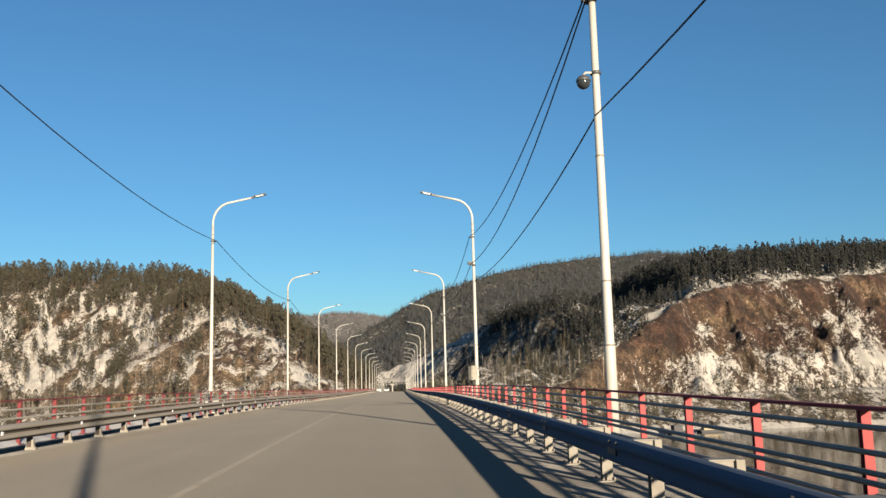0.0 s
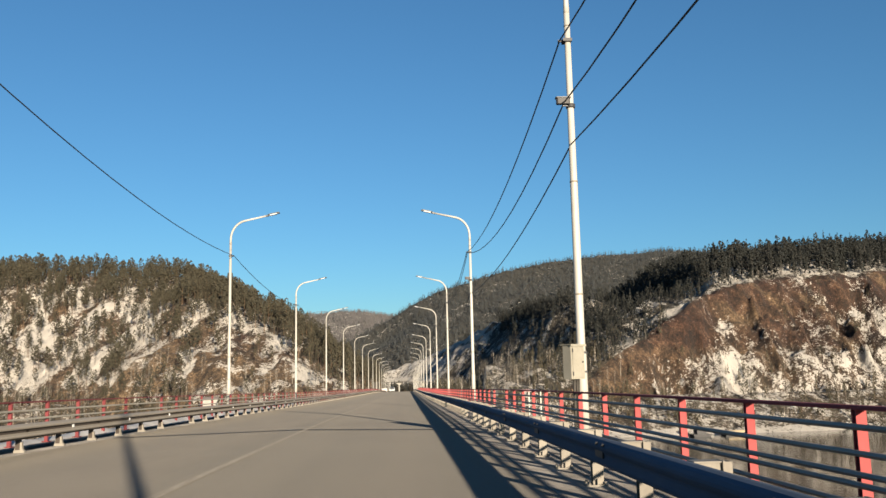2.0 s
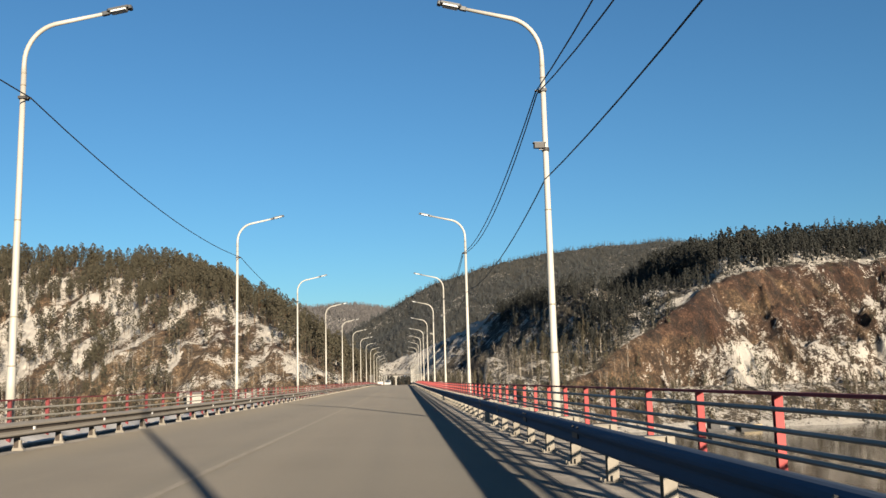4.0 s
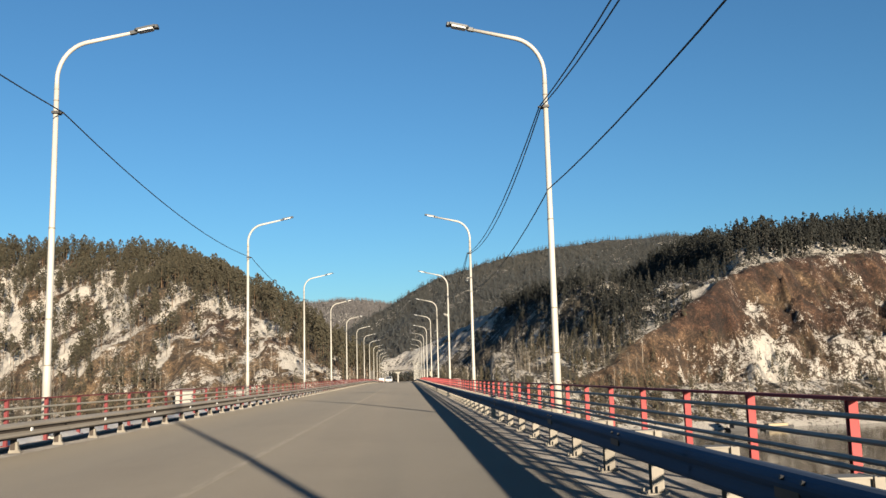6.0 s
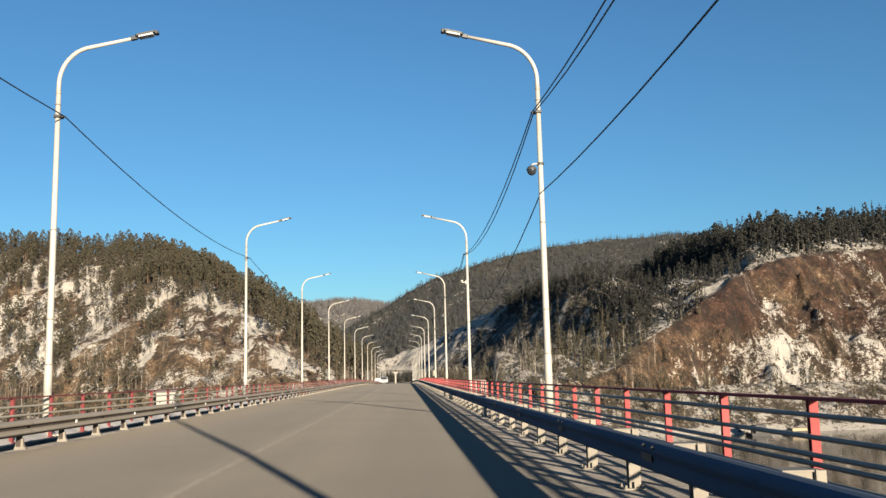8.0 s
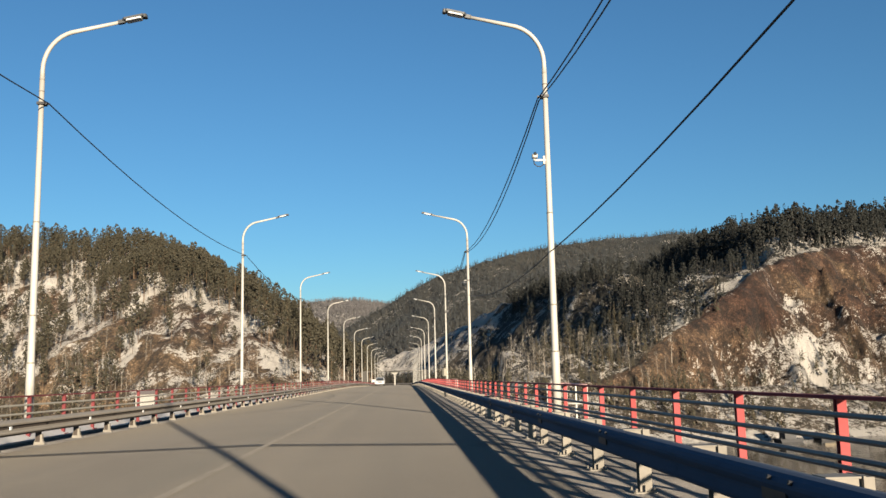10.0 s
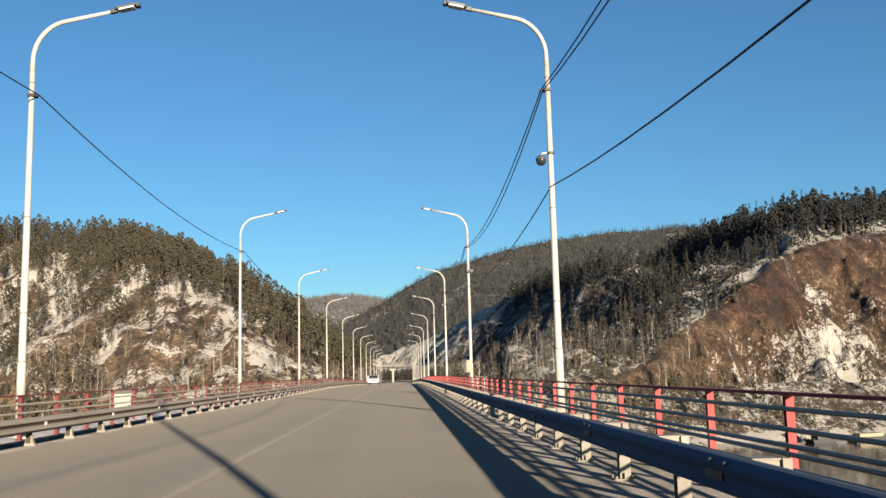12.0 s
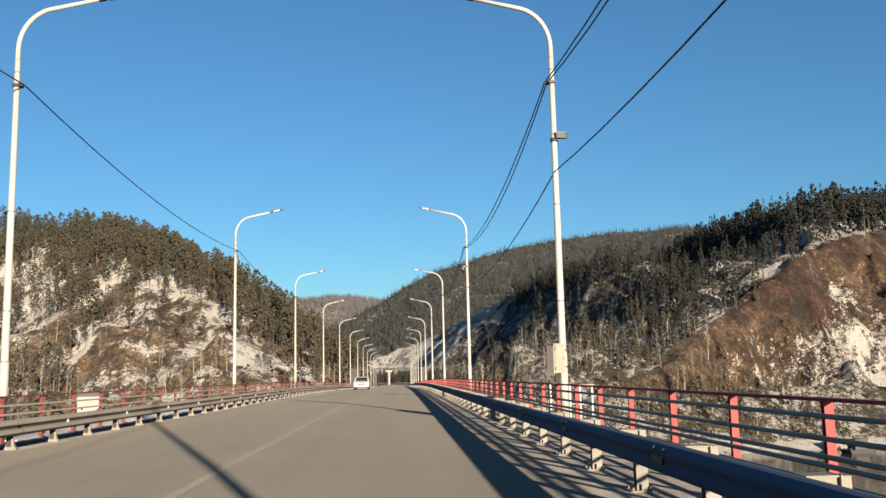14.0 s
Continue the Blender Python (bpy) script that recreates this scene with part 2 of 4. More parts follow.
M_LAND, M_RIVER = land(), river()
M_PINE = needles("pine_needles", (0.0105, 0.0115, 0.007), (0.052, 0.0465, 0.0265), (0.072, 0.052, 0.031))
# dark conifer green, taken near black with the ridge's shade in the colour
M_SPRUCE_SHADED = needles("shaded_spruce_needles", (0.0024, 0.0037, 0.0034), (0.0145, 0.0162, 0.0128), (0.017, 0.0158, 0.012))
# the two distant woods have aerial haze put into their foliage colours
M_FAR_HAZE = needles("hazed_far_needles", (0.0085, 0.0118, 0.0135), (0.047, 0.0515, 0.0525), (0.05, 0.051, 0.052))
M_GREY_HAZE = needles("hazed_far_wood", (0.075, 0.072, 0.075), (0.115, 0.108, 0.108), (0.11, 0.098, 0.094))
M_TWIG = needles("bare_twigs", (0.046, 0.041, 0.036), (0.112, 0.1, 0.086), (0.088, 0.076, 0.064))
M_BARK = needles("pine_bark", (0.07, 0.043, 0.025), (0.13, 0.08, 0.046))
M_BIRCH = needles("birch_bark", (0.2, 0.172, 0.138), (0.34, 0.3, 0.25), (0.25, 0.22, 0.18))


# ---------------------------------------------------------------- mesh helpers
def mesh_of(name, verts, faces, mat, smooth=False):
    me = bpy.data.meshes.new(name)
    me.from_pydata([tuple(v) for v in verts], [], faces)
    me.materials.append(mat)
    if smooth:
        me.polygons.foreach_set("use_smooth", [True] * len(me.polygons))
    me.update()
    return me


def part(name, me, parent, label="", m=None):
    ob = new(name, me)
    ob.parent = parent
    if m is not None:
        ob.matrix_basis = m
    return tagged(ob, label)


def box(sx, sy, sz, at=(0, 0, 0), bevel=0.0):
    """Verts and faces of a box round at, with chamfered upright edges when bevel is given."""
    x, y, z = sx / 2, sy / 2, sz / 2
    c = bevel
    ring = [(-x + c, -y), (x - c, -y), (x, -y + c), (x, y - c), (x - c, y), (-x + c, y), (-x, y - c), (-x, -y + c)] if c else [(-x, -y), (x, -y), (x, y), (-x, y)]
    n = len(ring)
    verts = [(a + at[0], b + at[1], h + at[2]) for h in (-z, z) for a, b in ring]
    faces = [tuple(range(n - 1, -1, -1)), tuple(range(n, 2 * n))]
    faces += [(i, (i + 1) % n, n + (i + 1) % n, n + i) for i in range(n)]
    return verts, faces


def joined(*pieces):
    verts, faces = [], []
    for v, f in pieces:
        base = len(verts)
        verts += list(v)
        faces += [tuple(i + base for i in q) for q in f]
    return verts, faces


def tube(points, radii, sides=10):
    """A round tube through points."""
    pts = [Vector(p) for p in points]
    radii = radii if isinstance(radii, (list, tuple)) else [radii] * len(pts)
    verts, faces = [], []
    side = None
    for i, p in enumerate(pts):
        way = (pts[min(i + 1, len(pts) - 1)] - pts[max(i - 1, 0)]).normalized()
        if side is None:
            side = way.orthogonal().normalized()
        side = (side - way * side.dot(way)).normalized()
        up = way.cross(side)
        for k in range(sides):
            a = 2 * math.pi * k / sides
            verts.append(p + radii[i] * (math.cos(a) * side + math.sin(a) * up))
    for i in range(len(pts) - 1):
        for k in range(sides):
            a, b = i * sides + k, i * sides + (k + 1) % sides
            faces.append((a, b, b + sides, a + sides))
    faces += [tuple(range(sides - 1, -1, -1)), tuple(range(len(verts) - sides, len(verts)))]
    return verts, faces


# ---------------------------------------------------------------- the bridge's line
MID, CROSSFALL = -2.84, 0.02
END = 470.0                            # the far abutment
PROFILE = [-0.30, -0.10, 0.10, 0.27, 0.38, 0.37, 0.26, 0.09, -0.08, -0.24, -0.39, -0.53, -0.66, -0.79, -0.91, -1.04, -1.18,
           -1.35, -1.59, -1.88, -2.21, -2.56, -2.92, -3.27, -3.61, -3.93, -4.24, -4.55, -4.84, -5.14, -5.43]


def crown(y):
    """Height of the road's crown along the bridge, one value each 20 m from y = -60."""
    u = min(max((y + 60) / 20, 0.0), len(PROFILE) - 1.001)
    i = int(u)
    f = u - i
    p = [PROFILE[min(max(i + k, 0), len(PROFILE) - 1)] for k in (-1, 0, 1, 2)]
    return p[1] + 0.5 * f * (p[2] - p[0] + f * (2 * p[0] - 5 * p[1] + 4 * p[2] - p[3] + f * (3 * (p[1] - p[2]) + p[3] - p[0])))


def deck(x, y):
    return crown(y) - CROSSFALL * min(abs(x - MID), 5.6)


def lofted(section, y0, y1, step, closed=True, lift=None):
    """A section of (x, z above the crown) drawn along the bridge."""
    n = max(1, round((y1 - y0) / step))
    verts, faces, k = [], [], len(section)
    for i in range(n + 1):
        y = y0 + (y1 - y0) * i / n
        z = crown(y)
        verts += [(x, y, z + h) for x, h in section]
    for i in range(n):
        for j in range(k if closed else k - 1):
            a, b = i * k + j, i * k + (j + 1) % k
            faces.append((a, b, b + k, a + k))
    if closed:
        faces += [tuple(range(k)), tuple(range(len(verts) - 1, len(verts) - k - 1, -1))]
    return verts, faces


Y0, Y1 = -45.0, END

# ---------------------------------------------------------------- road and deck
def fall(x):
    return -CROSSFALL * min(abs(x - MID), 5.6)


ROAD_L, ROAD_R = -7.97, 2.0
road = tagged(new("road", mesh_of("road", *lofted([(ROAD_L, fall(ROAD_L)), (MID, 0.0), (ROAD_R, fall(ROAD_R)), (ROAD_R, -0.14), (ROAD_L, -0.14)], Y0, 560.0, 5.0), M_ASPHALT)),
              "dusty grey-brown asphalt bridge carriageway with tyre-polished lanes", "road", kind="structure")
line = tagged(new("road_marking", mesh_of("road_marking", *lofted([(MID + 0.16, 0.004), (MID + 0.29, 0.004)], Y0, 540.0, 5.0, False), M_LINE)),
              "worn pale centre line on dusty asphalt", "road marking", kind="structure")
tagged(new("road_shoulder", mesh_of("road_shoulder", *lofted([(-8.38, fall(ROAD_L) + 0.003), (ROAD_L, fall(ROAD_L) + 0.003), (ROAD_L, -0.5), (-8.38, -0.5)], Y0, Y1, 5.0), M_FOOTWAY)),
       # sunken strip added here; its dark colour stands for the beam's shade
       "pale concrete edge strip carrying the guard rail feet", "kerb", kind="structure")
tagged(new("gutter", mesh_of("gutter", *lofted([(-9.04, -0.17), (-8.38, -0.19), (-8.38, -0.5), (-9.04, -0.5)], Y0, Y1, 5.0), M_SHADE_STRIP)),
       "dark added strip standing for shade between road edge and footway", "gutter", kind="structure")
for side, a, b in (("right", ROAD_R, 4.35), ("left", -9.04, -10.05)):
    s = 1 if b > a else -1
    sect = [(a, fall(a) + 0.004), (b, fall(a) - 0.01), (b, -0.5), (b - s * 0.3, -0.5), (b - s * 0.5, -0.3), (a, -0.3)]
    tagged(new("footway_" + side, mesh_of("footway_" + side, *lofted(sect[::s], Y0, Y1, 5.0), M_FOOTWAY)),
           "pale salt-stained concrete service footway behind the guard rail", "footway", kind="structure")
girder_sections = [[(x - 0.9, -0.3), (x + 0.9, -0.3), (x + 0.7, -2.4), (x - 0.7, -2.4)] for x in (-7.4, MID, 1.7)]
for sect in girder_sections:
    tagged(new("bridge_girder", mesh_of("bridge_girder", *lofted(sect, Y0, Y1, 10.0), M_CONCRETE)), "long concrete girder under the bridge deck", "girder", kind="structure")
for k in range(8):
    y = -14 + 64 * k
    if y < END - 30:
        tagged(new("bridge_pier", mesh_of("bridge_pier", *joined(box(11, 2.4, 1.6, (MID, y, crown(y) - 3.2), 0.3), box(7, 2.0, 30, (MID, y, crown(y) - 19), 0.6)), M_CONCRETE)),
               "concrete pier standing in the river under the deck", "pier", kind="structure")

for y in (52.0, 160.35, 268.4):
    joint = tagged(new("expansion_joint"), "dark steel expansion joint across the asphalt carriageway", "expansion joint", kind="structure")
    for k, (dy, wide) in enumerate(((-0.24, 0.07), (0.0, 0.16), (0.22, 0.07))):
        strip = [(ROAD_L + 0.05, y + dy - wide / 2), (MID, y + dy - wide / 2), (ROAD_R - 0.02, y + dy - wide / 2), (ROAD_R - 0.02, y + dy + wide / 2), (MID, y + dy + wide / 2), (ROAD_L + 0.05, y + dy + wide / 2)]
        part("strip", mesh_of("strip", [(a, b, deck(a, b) + 0.006) for a, b in strip], [(0, 1, 4, 5), (1, 2, 3, 4)], M_JOINT), joint)

# ---------------------------------------------------------------- street lamps
SPAN, LAMP0 = 30.0, 16.68
POLE_R, POLE_L = 3.98, -9.66
SHIFT = {2: -0.15, 5: -0.25}


def lamp_y(n, side="R"):
    """Place of a lamp along the bridge; the first spans stand a little back."""
    return LAMP0 + n * SPAN - (0.8 if n < 1 else 1.4 if n == 1 else 0.0) + (SHIFT.get(n, 0) if side == "R" else 0)


def street_lamp(label):
    """A white tapered pole with a curved outreach arm along -x."""
    lamp = tagged(new("street_lamp"), label, "street lamp", "lamps along the bridge")
    shaft = [(0, 0, 0.0), (0, 0, 1.9), (0, 0, 1.95), (0, 0, 5.6), (0, 0, 5.65), (0, 0, 9.6)]
    part("pole", mesh_of("pole", *tube(shaft, [0.112, 0.107, 0.093, 0.083, 0.079, 0.066], 16), M_POLE, True), lamp)
    for z, wide in ((1.92, 0.113), (3.15, 0.095), (5.62, 0.088), (9.2, 0.074)):
        part("collar", mesh_of("collar", *tube([(0, 0, z - 0.016), (0, 0, z + 0.016)], wide, 14), M_DIRTY_ZINC, True), lamp, "dull steel seam ring")
    curve = [(0, 0, 9.5)] + [(-1.0 * (1 - math.cos(a)), 0, 9.8 + 1.1 * math.sin(a)) for a in [i * 1.32 / 9 for i in range(10)]]
    end = Vector(curve[-1])
    way = Vector((-1, 0, 0.22)).normalized()
    curve.append(tuple(end + way * 1.3))
    part("arm", mesh_of("arm", *tube(curve, [0.07] + [0.06] * 10 + [0.045], 10), M_POLE, True), lamp)
    head = end + way * 1.25
    turn = Matrix.Translation(head) @ pose(0, 0, 0, 0, -12.4, 180)
    luminaire = part("luminaire", mesh_of("luminaire", *joined(box(0.2, 0.11, 0.1, (0.1, 0, 0), 0.03), box(0.62, 0.26, 0.06, (0.46, 0, 0.035), 0.06), box(0.1, 0.2, 0.09, (0.76, 0, 0.015), 0.03)), M_LAMP), lamp, "slim dark street-lamp head", turn)
    part("lens", mesh_of("lens", *box(0.42, 0.24, 0.05, (0.45, 0, -0.012), 0.03), M_LENS), luminaire, "white lamp glass")
    part("base_flange", mesh_of("base_flange", *box(0.42, 0.42, 0.03, (0, 0, 0.06), 0.05), M_POLE), lamp)
    for b in (-0.16, 0.16):
        part("bracket", mesh_of("bracket", *box(0.46, 0.08, 0.34, (-0.1, b, -0.12)), M_POLE), lamp)
    for a, b in ((-1, -1), (1, -1), (1, 1), (-1, 1)):
        part("bolt", mesh_of("bolt", *tube([(a * 0.16, b * 0.16, 0.07), (a * 0.16, b * 0.16, 0.13)], 0.02, 6), M_STEEL_DARK), lamp)
    part("cable_clamp", mesh_of("cable_clamp", *joined(box(0.2, 0.24, 0.07, (-0.02, 0, 8.85)), box(0.12, 0.05, 0.05, (-0.16, 0, 8.85))), M_STEEL_DARK), lamp)
    return lamp


lamp_label = "white painted steel street lamp with curved arm beside red railing"
lamps = {}
first = None

for n in range(-1, 19):
    for side, x in (("R", POLE_R), ("L", POLE_L)):
        y = lamp_y(n, side)
        m = pose(x, y, crown(y) - 0.12, 0, 0, 0 if side == "R" else 180)
        if first is None:
            first = street_lamp(lamp_label)
            first.matrix_basis = m
            lamps[n, side] = first
        else:
            lamps[n, side] = copy_thing(first, m)

# ---------------------------------------------------------------- guard rails
STEP = SPAN / 13


def stations(offset):
    """Post places along the bridge, thirteen bays to each lamp span; the bays of the first deck section are shorter,
    and one is cut short at the second joint."""
    first = LAMP0 + offset - 3 * SPAN
    places = [first + STEP * k for k in range(230)]
    places = [9 + 0.975 * (q - 9.9) if q < 62 else q + 0.75 * (q - 125) / 35 if 125 < q < 160.4 else q for q in places]
    return [y for y in places if Y0 < y < Y1]


def wave(x, s, top):
    """The W-shaped section of the far guard rail's beam, 0.33 m high; s points away from the road."""
    shape = [(0.1, 0.0), (0.075, -0.008), (0.012, -0.05), (0.0, -0.075), (0.01, -0.105), (0.088, -0.145), (0.088, -0.185), (0.01, -0.225), (0.0, -0.255), (0.012, -0.28), (0.075, -0.322), (0.1, -0.33)]
    back = [(d + 0.012, h) for d, h in shape[::-1]]
    return [(x + s * d, top + h) for d, h in shape + back]


def broad(x, s, top):
    """The near guard rail's deep beam: a rounded crown over one broad, slightly hollow face, 0.286 m high."""
    shape = [(0.15, -0.004), (0.1, 0.0), (0.055, -0.008), (0.018, -0.028), (0.002, -0.056), (0.0, -0.08), (0.014, -0.108), (0.034, -0.135), (0.038, -0.158), (0.034, -0.192), (0.028, -0.228), (0.035, -0.255), (0.07, -0.278), (0.11, -0.286)]
    back = [(d + 0.012, h - 0.012 if d > 0.09 and h > -0.1 else h) for d, h in shape[::-1]]
    return [(x + s * d, top + h) for d, h in shape + back]


def post_mesh(wide, deep, h, mat):
    """A channel post with a face plate and two flanges."""
    return mesh_of("post", *joined(box(wide, 0.014, h, (0, deep / 2, h / 2)), box(wide, 0.014, h, (0, -deep / 2, h / 2)), box(0.014, deep - 0.014, h, (0.4 * wide, 0, h / 2))), mat)


def near_foot(mat):
    """A base plate with four bolts and two gusset ribs."""
    bolts = [tube([(a, b, 0.01), (a, b, 0.06)], 0.016, 6) for a in (-0.1, 0.1) for b in (-0.1, 0.1)]
    ribs = [box(0.012, 0.06, 0.07, (0.0, b, 0.055)) for b in (-0.09, 0.09)]
    return mesh_of("foot", *joined(box(0.26, 0.26, 0.02, (0, 0, 0.012), 0.02), *bolts, *ribs), mat)


def far_foot(mat):
    """A splayed whitewashed foot."""
    verts, faces = [], []
    for dx0, dx1, dy, z in ((-0.14, 0.1, 0.062, 0.0), (-0.14, 0.1, 0.058, 0.03), (-0.09, 0.085, 0.042, 0.08), (-0.075, 0.075, 0.036, 0.15), (-0.075, 0.075, 0.036, 0.23)):
        verts += [(dx0, -dy, z), (dx1, -dy, z), (dx1, dy, z), (dx0, dy, z)]
    for k in range(4):
        faces += [(4 * k + a, 4 * k + (a + 1) % 4, 4 * k + 4 + (a + 1) % 4, 4 * k + 4 + a) for a in range(4)]
    return mesh_of("foot", verts, faces + [(16, 17, 18, 19)], mat)


def guard_rail(name, x, s, top, offset, label, sect, beam, groove, post, foot, spacer, lift, back, mark, mark_label, mark_at):
    """Beams over two bays each, and at every station a post, a spacer and a foot."""
    rail = tagged(new(name), label, "guard rail", "guard rails of the bridge")
    ground = fall(x)
    places = stations(offset)
    for a, b in zip(places[:-2:2], places[2::2]):
        me = mesh_of("beam", *lofted(sect, a - 0.12, b, 2.2), beam)
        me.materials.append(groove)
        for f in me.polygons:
            # second material puts the shade of hollow and underside into the far beam
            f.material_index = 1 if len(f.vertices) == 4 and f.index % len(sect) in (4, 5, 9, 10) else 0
        part("beam", me, rail)
    turn = 0 if s > 0 else 180
    for k, y in enumerate(places):
        z = crown(y)
        part("post", post, rail, "", pose(x + s * back, y, z + ground, 0, 0, turn))
        part("spacer", spacer, rail, "", pose(x + s * (0.06 + back / 2), y, z + top + lift, 0, 0, turn))
        part("foot", foot, rail, "", pose(x + s * (back - 0.02), y, z + ground, 0, 0, turn))
        if k % 2:
            part("splice", mark, rail, mark_label, pose(x + s * mark_at[0], y + mark_at[1], z + top + mark_at[2]))
    return rail


NEAR_H, FAR_H = 0.595 - fall(2.22) - 0.01, 0.53 - fall(-7.97) - 0.09
near_spacer = mesh_of("spacer", *joined(box(0.2, 0.13, 0.12, (0.02, 0, 0)), box(0.22, 0.17, 0.012, (0.02, 0, 0.066)), box(0.014, 0.2, 0.15, (0.13, 0, 0.0))), M_DIRTY_ZINC)
far_spacer = mesh_of("spacer", *joined(box(0.2, 0.16, 0.14, (0, 0, 0)), box(0.2, 0.26, 0.012, (0, 0, 0.08))), M_GRIME_SHADE)
near_splice = mesh_of("splice", *joined(box(0.016, 0.36, 0.08, (0.024, 0, 0), 0.004), *[tube([(0.006, b, 0.098), (-0.016, b, 0.106)], 0.016, 6) for b in (-0.3, 0.0)]), M_CABLE)
far_splice = mesh_of("splice", *box(0.02, 0.09, 0.07), M_LENS)
guard_rail("guard_rail", 2.22, 1, 0.595, -0.4, "shade-coloured broad-beam guard rail on short steel posts beside the carriageway", broad(2.22, 1, 0.595),
           M_BEAM_SHADED, M_BEAM_SHADED, post_mesh(0.135, 0.11, NEAR_H, M_DIRTY_ZINC), near_foot(M_DIRTY_ZINC), near_spacer, -0.075, 0.4, near_splice, "dark splice slot with bolts", (0.0, 0.3, -0.142))
guard_rail("guard_rail", -7.97, -1, 0.53, -0.5, "dusty galvanised W-beam guard rail in sunlit tone on whitewashed feet", wave(-7.97, -1, 0.53),
           M_BEAM_LIT, M_GRIME_SHADE, post_mesh(0.1, 0.08, FAR_H, M_GRIME_SHADE), far_foot(M_FOOT), far_spacer, -0.2, 0.3, far_splice, "small reflector plate", (0.056, 0.3, -0.165))

# ---------------------------------------------------------------- railings
def railing(x, s, top, offset, heights, pipe_mat, hand_mat, post_mat):
    fence = tagged(new("railing"), "red painted steel parapet railing with bare horizontal pipes", "railing", "railings of the bridge")
    low = fall(x)
    post = mesh_of("post", *joined(box(0.085, 0.012, top - low, (0, -0.03, (top - low) / 2)), box(0.085, 0.012, top - low, (0, 0.03, (top - low) / 2)), box(0.012, 0.05, top - low, (0.03, 0, (top - low) / 2)), box(0.2, 0.26, 0.02, (0, 0, 0.01))), post_mat)
    for y in stations(offset):
        part("post", post, fence, "", pose(x, y, crown(y) + low))
    sect = [(x - 0.05, top - 0.018), (x - 0.05, top + 0.008), (x - 0.04, top + 0.016), (x + 0.04, top + 0.016), (x + 0.05, top + 0.008), (x + 0.05, top - 0.018)]
    part("handrail", mesh_of("handrail", *lofted(sect, Y0, Y1, 4.0), hand_mat), fence, "red handrail")
    for h in heights:
        z = low + h
        r = 0.027
        ring = [(x - s * 0.06 + r * math.cos(a), z + r * math.sin(a)) for a in [i * math.pi / 3 for i in range(6)]]
        part("pipe", mesh_of("pipe", *lofted(ring, Y0, Y1, 4.0), pipe_mat), fence, "bare grey steel pipe")
    return fence


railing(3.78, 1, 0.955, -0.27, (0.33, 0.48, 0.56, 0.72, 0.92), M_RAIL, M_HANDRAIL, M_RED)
railing(-9.45, -1, 0.963, -0.5, (0.42, 0.65, 0.86), M_PIPE_LIT, M_RED_DEEP, M_RED_DEEP)


def snow_heap():
    """A low uneven ridge of ploughed snow along the left footway."""
    rng = random.Random(5)
    verts, faces, rows = [], [], int((Y1 - Y0) / 0.35)
    high, mid = 0.1, -9.82
    for i in range(rows + 1):
        y = Y0 + 0.35 * i
        high = min(max(high + rng.uniform(-0.05, 0.05), 0.06), 0.26)
        mid = min(max(mid + rng.uniform(-0.05, 0.05), -9.9), -9.74)
        z = crown(y) + fall(ROAD_L) - 0.012
        verts += [(mid + 0.3 + high, y, z), (mid + 0.24, y, z + 0.75 * high), (mid + 0.06, y, z + high), (mid - 0.25, y, z + 0.6 * high), (mid - 0.45, y, z)]
    for i in range(rows):
        faces += [(5 * i + j, 5 * i + j + 1, 5 * i + j + 6, 5 * i + j + 5) for j in range(4)]
    return tagged(new("snow_bank", mesh_of("snow_bank", verts, faces, M_SNOW, True)), "low dirty bank of ploughed snow along the footway", "snow", kind="stuff")


snow_heap()


# ---------------------------------------------------------------- cables
def cable(x, h, sag, label, dx=0.0, special=None):
    """A cable hung from pole to pole at the height h over the road's crown; special: other heights at some poles."""
    pts = []
    hung = [crown(lamp_y(n, "L")) + (special or {}).get(n, h) for n in range(-1, 15)]
    for n in range(-1, 14):
        for k in range(12):
            f = k / 12
            pts.append((x + dx * 4 * f * (1 - f), (1 - f) * lamp_y(n, "L") + f * lamp_y(n + 1, "L"), (1 - f) * hung[n + 1] + f * hung[n + 2] - 4 * sag * f * (1 - f)))
    return tagged(new("overhead_cable", mesh_of("overhead_cable", *tube(pts, 0.0175, 6), M_CABLE, True)), label, "cable", "cables between the lamps")


cable(POLE_L + 0.2, 8.74, 0.58, "black overhead cable slung between the lamp poles")
cable(POLE_R - 0.18, 8.74, 0.85, "black overhead cable slung between the lamp poles")
cable(POLE_R - 0.14, 8.7, 0.92, "thin black overhead cable sagging below its neighbour", 0.06, {1: 7.3})
cable(POLE_R - 0.02, 6.35, 0.45, "low black overhead cable crossing the lamp poles", 0.1, {5: 4.45, 6: 6.08})


# ---------------------------------------------------------------- what hangs on the poles
def ball(radius, z0=-1.0, rows=8, sides=14, at=(0, 0, 0)):
    """A sphere, or its part above z0 times the radius."""
    verts, faces = [], []
    low = math.asin(max(-1.0, z0))
    for i in range(rows + 1):
        a = low + (math.pi / 2 - low) * i / rows
        for k in range(sides):
            b = 2 * math.pi * k / sides
            verts.append((at[0] + radius * math.cos(a) * math.cos(b), at[1] + radius * math.cos(a) * math.sin(b), at[2] + radius * math.sin(a)))
    for i in range(rows):
        for k in range(sides):
            p, q = i * sides + k, i * sides + (k + 1) % sides
            faces.append((p, q, q + sides, p + sides))
    faces.append(tuple(range(sides - 1, -1, -1)))
    return verts, faces


